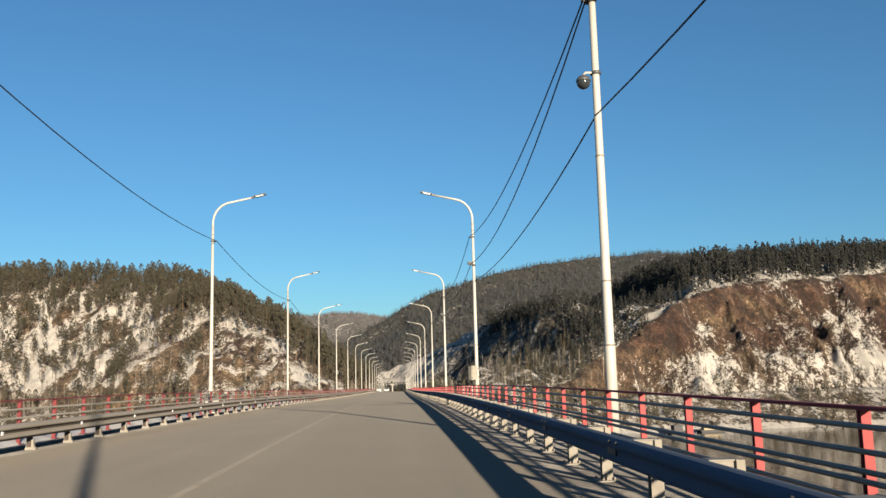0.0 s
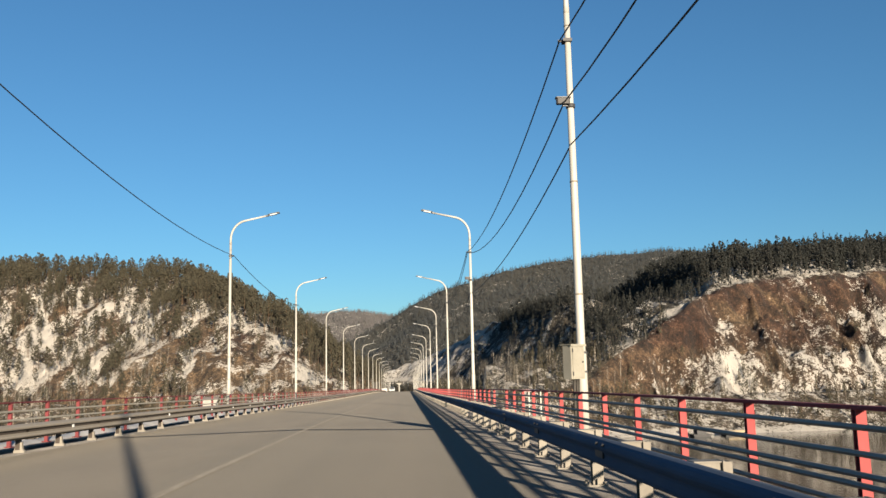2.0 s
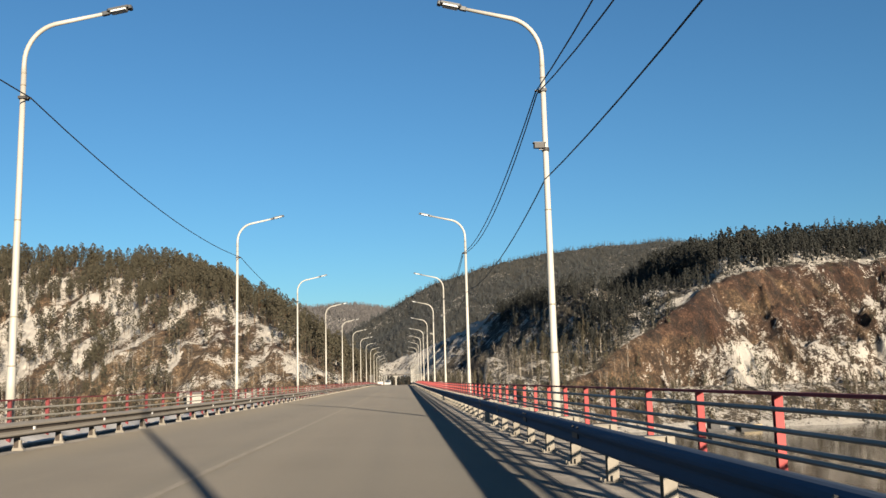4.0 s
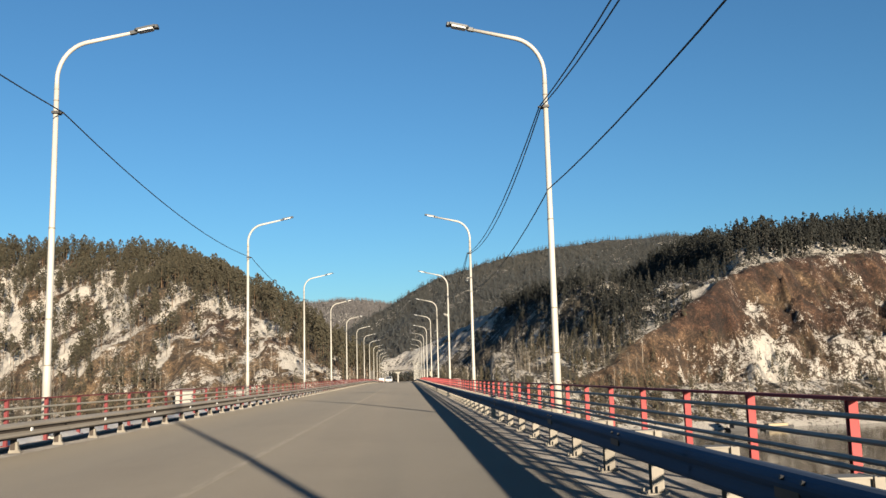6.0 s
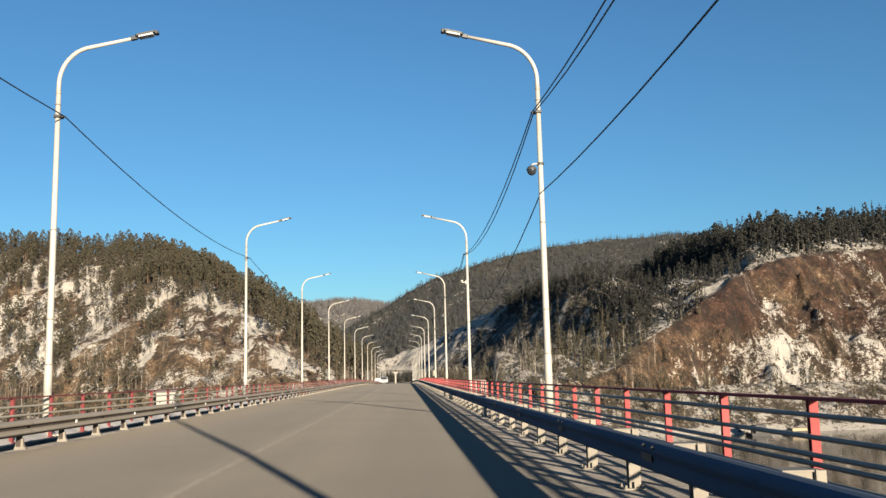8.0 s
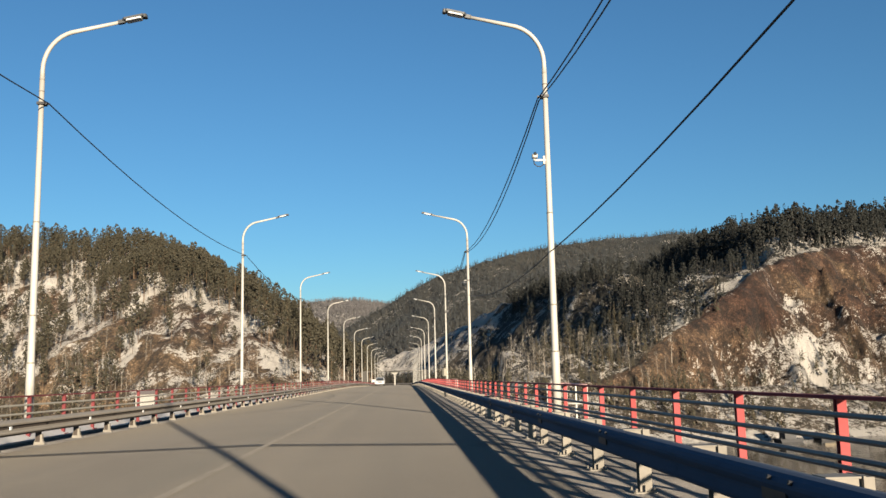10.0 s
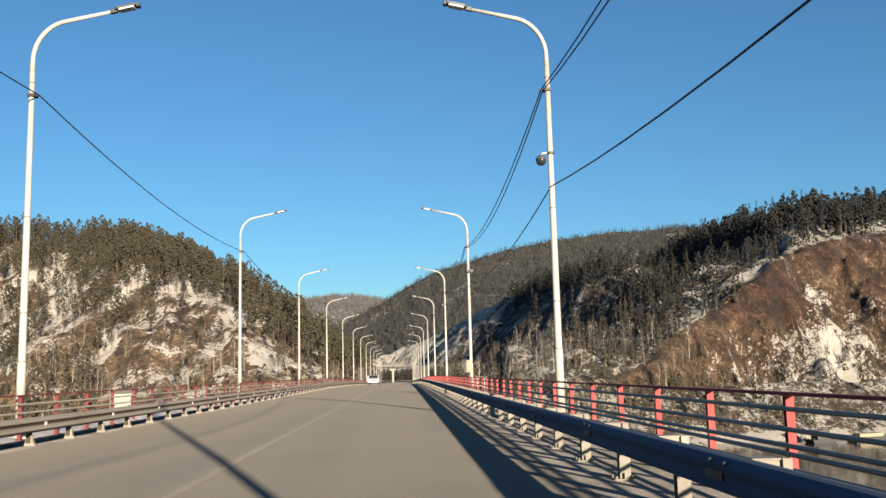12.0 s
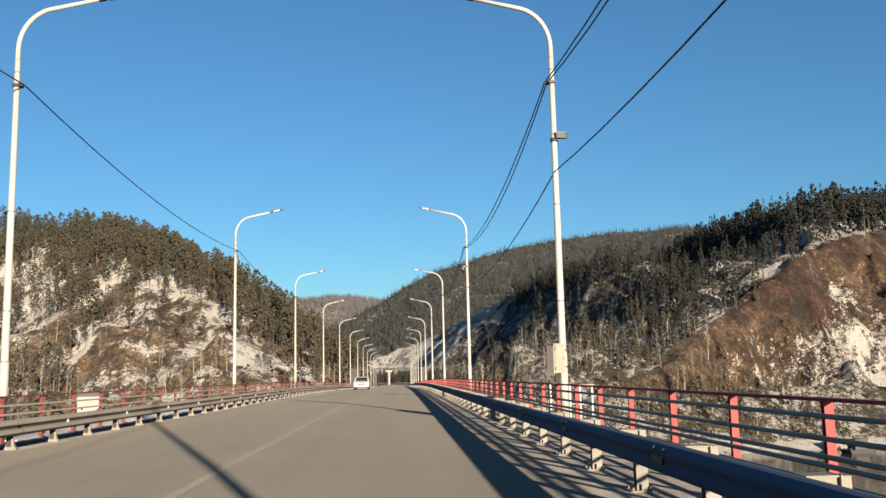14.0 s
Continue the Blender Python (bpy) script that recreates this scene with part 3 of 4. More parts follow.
def dome_camera(n, h):
    y = lamp_y(n)
    thing = tagged(new("dome_camera"), "dark dome security camera with grey cap on a lamp pole", "camera", "cameras on the poles")
    thing.matrix_basis = pose(POLE_R - 0.26, y - 0.03, crown(y) + h)
    part("dome", mesh_of("dome", *ball(0.14, -1.0, 10, 16), M_GLASS_DARK, True), thing, "smoked glass dome")
    part("cap", mesh_of("cap", *ball(0.152, 0.15, 5, 16), M_LAMP, True), thing, "grey cap")
    part("arm", mesh_of("arm", *tube([(0, 0, 0.14), (0.05, 0, 0.2), (0.2, 0, 0.2)], 0.025, 8), M_POLE, True), thing)
    part("strap", mesh_of("strap", *tube([(0.26, 0.03, 0.17), (0.26, 0.03, 0.23)], 0.108, 12), M_ZINC, True), thing)


def bullet_camera(n, h, dx):
    y = lamp_y(n)
    thing = tagged(new("bullet_camera"), "small grey box security camera clamped to a lamp pole", "camera", "cameras on the poles")
    thing.matrix_basis = pose(POLE_R + dx, y - 0.1, crown(y) + h)
    part("housing", mesh_of("housing", *box(0.3, 0.13, 0.13, (0, 0, 0), 0.03), M_STEEL_DARK), thing)
    part("sunshield", mesh_of("sunshield", *box(0.34, 0.16, 0.02, (0, 0, 0.078), 0.02), M_LAMP), thing)
    part("strap", mesh_of("strap", *tube([(-dx, 0.1, -0.13), (-dx, 0.1, -0.04)], 0.102, 12), M_STEEL_DARK, True), thing)
    part("bracket", mesh_of("bracket", *box(abs(dx), 0.05, 0.05, (-dx / 2, 0.06, -0.07)), M_ZINC), thing)


for n, h in ((0, 7.0), (4, 7.0), (6, 6.78), (8, 7.4)):
    dome_camera(n, h)
bullet_camera(1, 7.3, -0.18)
bullet_camera(2, 7.2, -0.18)
bullet_camera(7, 7.27, 0.16)


def arm_camera(n, h):
    """A small camera on the end of a bracket, with its cable hanging in a loop."""
    y = lamp_y(n)
    thing = tagged(new("arm_camera"), "small grey security camera on a white bracket with looped cable", "camera", "cameras on the poles")
    thing.matrix_basis = pose(POLE_R, y - 0.02, crown(y) + h)
    part("bracket", mesh_of("bracket", *joined(box(0.3, 0.05, 0.05, (-0.2, 0, 0)), box(0.05, 0.09, 0.22, (-0.105, 0, 0))), M_POLE), thing)
    head = part("housing", mesh_of("housing", *joined(box(0.14, 0.2, 0.1, (-0.36, -0.04, 0.1), 0.03), box(0.05, 0.05, 0.06, (-0.36, 0, 0.03))), M_POLE), thing)
    part("lens", mesh_of("lens", *ball(0.05, -1.0, 6, 10, (-0.36, -0.13, 0.15)), M_GLASS_DARK, True), head, "dark lens")
    loop = [(-0.38, 0.02, 0.02), (-0.37, 0.02, -0.09), (-0.3, 0.02, -0.16), (-0.2, 0.02, -0.17), (-0.12, 0.02, -0.12), (-0.09, 0.02, -0.03)]
    part("cable", mesh_of("cable", *tube(loop, 0.014, 6), M_CABLE, True), thing, "black cable loop")


arm_camera(5, 6.95)


def control_box(n):
    y = lamp_y(n)
    thing = tagged(new("control_box"), "cream painted steel control cabinet strapped to a lamp pole", "control box", "boxes on the poles")
    thing.matrix_basis = pose(POLE_R, y, crown(y) + 1.58, 0, 0, 33) @ pose(-0.362, -0.135, 0)
    part("cabinet", mesh_of("cabinet", *box(0.38, 0.26, 0.7, (0, 0, 0), 0.012), M_BOX), thing)
    door = part("door", mesh_of("door", *box(0.33, 0.014, 0.64, (0.01, -0.138, 0), 0.004), M_BOX), thing)
    part("lock", mesh_of("lock", *tube([(0.12, -0.14, 0.0), (0.12, -0.16, 0.0)], 0.018, 8), M_STEEL_DARK), door)
    for h in (-0.24, 0.24):
        part("hinge", mesh_of("hinge", *tube([(-0.155, -0.148, h - 0.04), (-0.155, -0.148, h + 0.04)], 0.012, 8), M_STEEL_DARK), door)
    part("roof", mesh_of("roof", *joined(box(0.44, 0.33, 0.016, (0, 0, 0.36)), box(0.44, 0.012, 0.04, (0, -0.16, 0.345))), M_BOX), thing)
    for h in (-0.2, 0.2):
        part("strap", mesh_of("strap", *joined(box(0.22, 0.02, 0.04, (0.26, 0.11, h)), tube([(0.362, 0.135, h - 0.02), (0.362, 0.135, h + 0.02)], 0.122, 12)), M_ZINC), thing)
    for k, r in ((0.02, 0.03), (0.1, 0.024), (0.15, 0.018)):
        part("conduit", mesh_of("conduit", *tube([(k, 0.02, -0.35), (k, 0.03, -0.62), (k + 0.05, 0.08, -0.95), (k + 0.05, 0.1, -1.55)], r, 8), M_JOINT, True), thing, "brown cable conduit")


control_box(1)
control_box(7)

# ---------------------------------------------------------------- land
WATER = -32.0
LEFT_X, LEFT_Z = [-900, -600, -385, -315, -207, -168, -130, -100, -79, -45, -25], [125, 117, 108, 105, 101, 83, 64, 49, 38, 13, -4]
CREST_X, CREST_Y = [-900, -385, -200, -130, -80, -25], [1000, 880, 850, 750, 700, 640]
R1_X = [60, 110, 130, 147, 165, 206, 240, 270, 290, 360, 600, 1300]
R1_Y = [560, 592, 602, 611, 621, 647, 670, 690, 698, 720, 800, 950]
R1_Z = [-12, -3, 8, 18, 26, 53, 64, 72, 74, 80, 96, 140]
RIM_Y, RIM_X, RIM_Z = [720, 780, 850, 930, 1020, 1120, 1210, 1270], [140, 125, 112, 101, 83, 48, 0, -18], [58, 57, 56, 59, 51, 37, 16.5, 11]
RIDGE_Y, RIDGE_X, RIDGE_Z = [560, 690, 730, 850, 950, 1150, 1400], [200, 250, 262, 262, 272, 300, 360], [40, 77, 86, 96, 105, 113, 113]
FAR_X, FAR_Z = [-700, -300, -120, -44, 30, 75, 190, 380, 600, 754, 1100, 2000], [20, 40, 100, 138, 182, 200, 234, 274, 306, 303, 280, 250]
GREY_X, GREY_Z = [-3000, -900, -420, -315, -219, -142, -65, 100, 400, 3000], [300, 280, 235, 238, 248, 248, 236, 215, 200, 200]


def ease(a, b, v):
    t = np.clip((v - a) / (b - a), 0, 1)
    return t * t * (3 - 2 * t)


def lumps(x, y, size, seed):
    """Smooth value noise on a grid of that size."""
    rng = np.random.RandomState(seed)
    table = rng.rand(64, 64)
    u, v = x / size + 1000.3, y / size + 1000.7
    i, j = np.floor(u).astype(int), np.floor(v).astype(int)
    f, g = u - i, v - j
    f, g = f * f * (3 - 2 * f), g * g * (3 - 2 * g)
    at = lambda p, q: table[p % 64, q % 64]
    return (at(i, j) * (1 - f) + at(i + 1, j) * f) * (1 - g) + (at(i, j + 1) * (1 - f) + at(i + 1, j + 1) * f) * g - 0.5


def left_foot(x):
    return 520 + 0.55 * np.maximum(-x - 60, 0) + 40 * ease(-60, 0, x)


# brown outcrops on the left hill: place, height as a share of the slope, spread
OUTCROPS = ((-165, 0.47, 80), (-116, 0.68, 54), (-77, 0.62, 42), (-46, 0.5, 36))


def outcrop(x, y, f):
    """Over 0 within the wedge-shaped outcrops that stand out of the left hill's foot."""
    w = x + 10 * lumps(x, y, 16, 13) + 5 * lumps(x, y, 6, 14)
    return np.max([h - f - np.abs(w - c) / spread for c, h, spread in OUTCROPS], axis=0)


def hills(x, y):
    """Height of the land, and the shares of the left face, the scarp and the ridges."""
    shore = 498 + 0.16 * np.abs(x) + 10 * lumps(x, y, 70, 5)
    bank = WATER - 3 + np.clip((y - shore + 7) * 0.42, 0, 26 - 2 * ease(-60, 60, x)) + 1.2 * lumps(x, y, 9, 7)
    back = WATER - 4 + np.clip((-95 - y) * 0.3, 0, 32)
    bank = np.maximum(bank, back)
    # left hill
    top = np.interp(x, LEFT_X, LEFT_Z)
    d = y - left_foot(x) - 34 * lumps(x, y * 0.35, 55, 11) - 14 * lumps(x, y * 0.5, 22, 12)
    for c, h, spread in OUTCROPS:
        d = d + 26 * np.maximum(h - np.abs(x - c) / spread, 0)
    wide = np.maximum(np.interp(x, CREST_X, CREST_Y) - left_foot(x), 40)
    f = np.clip(d / wide, 0, 1)
    rise = np.where(f < 0.8, 1.12 * f, 0.896 + 0.104 * (1 - ((1 - f) / 0.2) ** 2))
    left = np.where(d < 0, -9 + 0.5 * d, np.where(d < wide, -9 + (top + 9) * rise, top - 0.12 * (d - wide)))
    left = np.where(x < -18, left, -60)
    # scarp ridge
    yr, zr = np.interp(x, R1_X, R1_Y), np.interp(x, R1_X, R1_Z)
    e = y - yr - 16 * lumps(x, y * 0.3, 40, 21) - 8 * lumps(x, y * 0.4, 15, 22) - 5 * lumps(x, y * 0.5, 6.5, 23)
    crest = np.interp(y, RIDGE_Y, RIDGE_Z)
    open_side = 1 - ease(178, 222, x)
    behind = np.minimum(zr + (0.06 + 0.22 * open_side) * np.clip(e, 0, 60 + 15 * open_side), np.maximum(zr, crest - 2)) - 0.5 * np.maximum(e - 60 - 15 * open_side, 0)
    scarp = np.where(e < 0, zr + 0.95 * e, behind)
    scarp = np.where(x > 50, scarp, -60)
    # forest ridge that runs away behind the scarp, its flank turned from the sun
    xc, zc = np.interp(y, RIDGE_Y, RIDGE_X), np.interp(y, RIDGE_Y, RIDGE_Z)
    g = xc - x + 22 * lumps(x * 0.4, y, 60, 31)
    s1, s2 = np.interp(y, [650, 950], [0.75, 0.68]), np.interp(y, [650, 950], [0.5, 0.42])
    ridge = np.where(g > 0, zc - s1 * np.minimum(g, 100) - s2 * np.maximum(g - 100, 0), zc - 0.06 * g)
    ridge = np.maximum(ridge, -12) - 0.95 * np.maximum(-e, 0) - 0.25 * np.maximum(y - 1150, 0)
    ridge = np.minimum(ridge, zr - 1 + 0.45 * np.maximum(e, 0))
    ridge = np.where(y > 600, ridge, -60)
    # snowy terrace in front of the forest ridge, its side turned from the sun
    xt, zt = np.interp(y, RIM_Y, RIM_X), np.interp(y, RIM_Y, RIM_Z) + 3 * lumps(x, y, 45, 36)
    steep = np.interp(y, [930, 1040, 1120, 1210], [0.95, 0.8, 0.4, 0.26])
    off = np.maximum(xt - x, 0)
    shelf = 16 * ease(890, 960, y)
    terrace = zt - 0.25 * np.minimum(off, shelf) - steep * np.maximum(off - shelf, 0) + 0.35 * np.clip(x - xt, 0, 14) - 0.5 * np.maximum(x - xt - 30, 0) - 0.45 * np.maximum(990 - 2 * np.minimum(x, 122) - y, 0) - 0.3 * np.maximum(y - 1270, 0)
    terrace = terrace + 1.8 * lumps(xt - x, y * 0.06, 6, 37) + 12 * lumps(x * 0.4, y, 19, 39) * np.exp(-((x - xt + 6) / 10) ** 2) * ease(925, 945, y)
    terrace = np.where((y > 640) & (x < 240), np.maximum(terrace, -40), -60)
    ridge = np.maximum(ridge, terrace)
    # distant mountains
    far = np.interp(x, FAR_X, FAR_Z) + np.where(y < 2100, 0.3, -0.1) * (y - 2100) + 30 * lumps(x, y, 160, 41)
    grey = np.interp(x, GREY_X, GREY_Z) + np.where(y < 3100, 0.25, -0.1) * (y - 3100) + 20 * lumps(x, y, 300, 42)
    layers = np.stack([bank, left, scarp, ridge, far, grey])
    z = layers.max(0)
    which = layers.argmax(0)
    which = np.where((which == 3) & (e < 3), 2, which)
    which = np.where((which == 2) & (e > 5) & (x < 245), 3, which)
    rough = 4.2 * lumps(x, y, 16, 51) + 2.6 * lumps(x, y, 7.5, 52) + 1.5 * lumps(x, y, 3.6, 56)
    gully = 4 - np.abs(lumps(x + 0.3 * y, y * 0.15, 62, 55)) * 48
    crag = -np.abs(lumps(x + 0.5 * y, y * 0.3, 24, 53)) * 20 - np.abs(lumps(x, y * 0.6, 10, 54)) * 10 + 3
    rough = rough + np.where(which == 2, ((2.0 + 1.2 * ease(215, 250, x)) * crag + gully + 3.6 * lumps(x, y, 4.6, 57)) * ease(0, 24, -e), np.where(which == 1, 0.8 * crag * (1 - f), 0))
    z = z + np.where(which > 0, rough, 0.3 * rough)
    # the road's strip beyond the bridge
    lane = np.interp(y, [0, 440, END - 8, 560, 640, 5000], [-60, -60, -5.1, -5.56, -5.6, -5.6])
    near = 1 - ease(9, 26, np.abs(x - MID))
    z = np.where((y > END - 14) & (y < 640), z * (1 - near) + np.where(y > END - 10, lane, z) * near, z)
    return z, which, f, e


xs = np.unique(np.r_[-4000:-1000:300, -1000:-460:30, -460:-18:1.9, -18:60:4, 60:470:1.8, 470:1000:26, 1000:4001:300])
ys = np.unique(np.r_[-900:440:60, 440:480:8, 480:760:1.8, 760:1040:4, 1040:1400:8, 1400:2200:24, 2200:3300:60, 3300:4801:300])
gx, gy = np.meshgrid(xs, ys)
gz, which, face, scarp_e = hills(gx, gy)
nx, ny = len(xs), len(ys)
ground_me = bpy.data.meshes.new("ground")
idx = np.arange(nx * ny).reshape(ny, nx)
quads = np.stack([idx[:-1, :-1], idx[:-1, 1:], idx[1:, 1:], idx[1:, :-1]], -1).reshape(-1, 4)


def fill(me, verts, faces):
    """Load a mesh from arrays of corners and equal-sided faces."""
    k = faces.shape[1]
    me.vertices.add(len(verts))
    me.vertices.foreach_set("co", np.ascontiguousarray(verts, dtype=np.float32).ravel())
    me.loops.add(faces.size)
    me.loops.foreach_set("vertex_index", np.ascontiguousarray(faces, dtype=np.int32).ravel())
    me.polygons.add(len(faces))
    me.polygons.foreach_set("loop_start", np.arange(0, faces.size, k, dtype=np.int32))
    me.update(calc_edges=True)
    me.validate()


fill(ground_me, np.stack([gx, gy, gz], -1).reshape(-1, 3), quads)
patch = lumps(gx, gy * 0.6, 38, 61) + 0.6 * lumps(gx, gy, 15, 62)
spur = outcrop(gx, gy, face)
rim = np.interp(gy, RIM_Y, RIM_X)
left_snow = np.where(spur > 0, 0.25 + 0.15 * ease(-150, -70, gx) + 0.45 * lumps(gx, gy, 8, 68), np.where(face < 0.1, 0.3, np.where(face < 0.78, 0.52 + 0.65 * lumps(gx, gy * 0.5, 12, 69), 0.36)))
scarp_snow = (0.24 + 0.17 * (1 - ease(9, 22, gz)) * ease(136, 165, gx) + 0.13 * ease(196, 214, gx - 0.25 * gz) * (1 - ease(22, 48, gz - 0.1 * (gx - 200)))
              + 0.2 * lumps(gx + gz, gy, 17, 64) * (0.3 + 0.7 * ease(190, 215, gx)) - 0.12 * ease(140, 155, gx) * (1 - ease(198, 212, gx)) * ease(10, 18, gz)
              + 0.22 * np.exp(-((gx - 222 - 0.15 * gz + 10 * lumps(gz, gy, 14, 67)) / 8) ** 2) * (1 - ease(30, 44, gz))
              + 0.2 * np.exp(-((gx - 318 + 0.6 * (gz - 50)) / 6) ** 2) * ease(28, 40, gz) + 0.14 * ease(-2.5, -0.5, scarp_e) * (scarp_e < 3) - 0.1 * (scarp_e > 5))
ridge_snow = np.where((gx < rim + 16) & (gy > 935), np.where(gx > rim - 18, 0.95, 0.76 + 1.1 * lumps(rim - gx, gy * 0.06, 5, 38)), np.where((gx < 175) & (gy > 690) & (gy < 936), 0.36 + 0.4 * lumps(gx, gy, 9, 80), np.where((gx < 235) & (gy < 800), 0.46 + 0.5 * lumps(gx, gy, 12, 78), 0.55)))
snow = np.select([which == 0, which == 1, which == 2, which == 3, which == 4], [np.where(gz < WATER + 3, 0.66, 0.46), left_snow, scarp_snow, ridge_snow, 0.2 + 0 * gx], 0.34)
snow = np.clip(snow + 0.25 * patch, 0, 1)
rust = np.select([which == 2, which == 1], [np.where(gz > 20, 1.0, 0.75) - 0.5 * ease(0.02, 0.22, lumps(gx + gz, gy, 13, 65)) * ease(205, 240, gx), np.where(spur > 0, 0.2 + 0.75 * ease(0.3, 0.55, face), 0.5)], 0.1)
rust = np.clip(rust + 0.4 * patch, 0, 1)
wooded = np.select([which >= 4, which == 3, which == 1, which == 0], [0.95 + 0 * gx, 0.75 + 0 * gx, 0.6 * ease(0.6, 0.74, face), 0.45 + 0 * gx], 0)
for key, values in (("snow", snow), ("rust", rust), ("wood", wooded)):
    ground_me.attributes.new(key, "FLOAT", "POINT").data.foreach_set("value", values.astype(np.float32).ravel())
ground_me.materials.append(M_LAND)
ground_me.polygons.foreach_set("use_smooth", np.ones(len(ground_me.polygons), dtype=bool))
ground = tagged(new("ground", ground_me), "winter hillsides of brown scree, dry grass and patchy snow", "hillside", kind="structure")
water_me = mesh_of("water", [(-3000, -700, WATER), (3000, -700, WATER), (3000, 700, WATER), (-3000, 700, WATER)], [(0, 1, 2, 3)], M_RIVER)
tagged(new("water", water_me), "dark calm river under the bridge", "river", kind="structure")


# ---------------------------------------------------------------- woods
def conifer(rng, tufts, bare, wide, pointed, grain=1.0):
    """Crown triangles and trunk of one tree of height 1."""
    tri = []
    for k in range(tufts):
        h = bare + (1 - bare) * (k + rng.rand()) / tufts
        u = (h - bare) / (1 - bare)
        reach = wide * ((1 - u) ** 0.85 if pointed else math.sin(math.pi * min(0.12 + 0.86 * u, 1)) ** 0.7) * (0.55 + 0.6 * rng.rand())
        a = rng.rand() * 6.283
        c = np.array([math.cos(a) * reach * 0.8, math.sin(a) * reach * 0.8, h])
        out = np.array([math.cos(a), math.sin(a), -0.35 if pointed else 0.1])
        side = np.array([-math.sin(a), math.cos(a), 0.0])
        size = wide * (0.34 + 0.3 * rng.rand()) * (0.45 + 0.55 * (1 - u) if pointed else 0.8) * grain
        up = np.array([0, 0, 1.0]) * size * (0.55 + 0.3 * rng.rand())
        mid, ring3 = c + out * size * 0.55, [c - side * size * 0.8 - 0.35 * up, c + up, c + side * size * 0.8 - 0.35 * up]
        tri += [(mid, ring3[i], ring3[(i + 1) % 3]) for i in range(3)]
    t = 0.011
    ring = [(math.cos(i * 2.094), math.sin(i * 2.094)) for i in range(3)]
    trunk = []
    for i in range(3):
        (a, b), (c, d) = ring[i], ring[(i + 1) % 3]
        trunk += [((a * t, b * t, -0.05), (c * t, d * t, -0.05), (0, 0, 0.93))]
    return np.array(tri).reshape(-1, 3, 3), np.array(trunk, dtype=float).reshape(-1, 3, 3)


def birch(rng, twigs):
    tri, trunk = [], []
    t = 0.01
    ring = [(math.cos(i * 2.094), math.sin(i * 2.094)) for i in range(3)]
    bend = (rng.rand(2) - 0.5) * 0.12
    for i in range(3):
        (a, b), (c, d) = ring[i], ring[(i + 1) % 3]
        trunk += [((a * t, b * t, -0.05), (c * t, d * t, -0.05), (bend[0], bend[1], 0.97))]
    for k in range(twigs):
        h = 0.3 + 0.6 * rng.rand()
        a = rng.rand() * 6.283
        reach = 0.2 * (1.15 - h) + 0.05
        p = np.array([bend[0] * h, bend[1] * h, h])
        q = p + np.array([math.cos(a) * reach, math.sin(a) * reach, 0.1 + 0.1 * rng.rand()])
        side = np.array([-math.sin(a), math.cos(a), 0]) * 0.006
        trunk.append((p - side, p + side, q))
        for _ in range(2):
            w = np.array([rng.rand() - 0.5, rng.rand() - 0.5, rng.rand() * 0.8]) * 0.16
            v = np.array([rng.rand() - 0.5, rng.rand() - 0.5, rng.rand() - 0.3]) * 0.05
            tri.append((q, q + w, q + 0.5 * w + v))
    return np.array(tri).reshape(-1, 3, 3), np.array(trunk, dtype=float).reshape(-1, 3, 3)


def wood(name, label, models, x, y, tall, crown_mat, trunk_mat, seed, sink=0.4, group="woods"):
    """One mass of trees at the given places."""
    rng = np.random.RandomState(seed)
    z = hills(x, y)[0] - sink
    kind = rng.randint(len(models), size=len(x))
    crowns, trunks = [], []
    for k, (c, t) in enumerate(models):
        at = np.where(kind == k)[0]
        if not len(at):
            continue
        spin = rng.rand(len(at)) * 6.283
        wide = tall[at] * (0.8 + 0.45 * rng.rand(len(at)))
        cs, sn = np.cos(spin), np.sin(spin)
        for source, out in ((c, crowns), (t, trunks)):
            if not len(source):
                continue
            v = source.reshape(1, -1, 3)
            px = (v[..., 0] * cs[:, None] - v[..., 1] * sn[:, None]) * wide[:, None] + x[at][:, None]
            py = (v[..., 0] * sn[:, None] + v[..., 1] * cs[:, None]) * wide[:, None] + y[at][:, None]
            pz = v[..., 2] * tall[at][:, None] + z[at][:, None]
            out.append(np.stack([px, py, pz], -1).reshape(-1, 3))
    thing = tagged(new(name), label, "trees", group, "stuff")
    for key, rows, mat in (("foliage", crowns, crown_mat), ("trunks", trunks, trunk_mat)):
        v = np.concatenate(rows)
        me = bpy.data.meshes.new(key)
        fill(me, v, np.arange(len(v)).reshape(-1, 3))
        me.materials.append(mat)
        part(key, me, thing)
    return thing


rng = np.random.RandomState(7)
PINES = [conifer(rng, 58, 0.42, 0.155, False, 0.8) for _ in range(7)]
SPRUCES = [conifer(rng, 30, 0.1, 0.15, True, 1.15) for _ in range(5)]
RIDGE_PINES = [conifer(rng, 26, 0.38, 0.16, False, 1.15) for _ in range(3)]
FAR_TREES = [conifer(rng, 6, 0.08, 0.26, True, 1.5) for _ in range(4)]
BIRCHES = [birch(rng, 12) for _ in range(5)]


def scatter(count, x0, x1, y0, y1, seed, chance):
    r = np.random.RandomState(seed)
    x, y = x0 + (x1 - x0) * r.rand(count), y0 + (y1 - y0) * r.rand(count)
    z, which, f, e = hills(x, y)
    keep = r.rand(count) < chance(x, y, z, which, f, e)
    return x[keep], y[keep], r


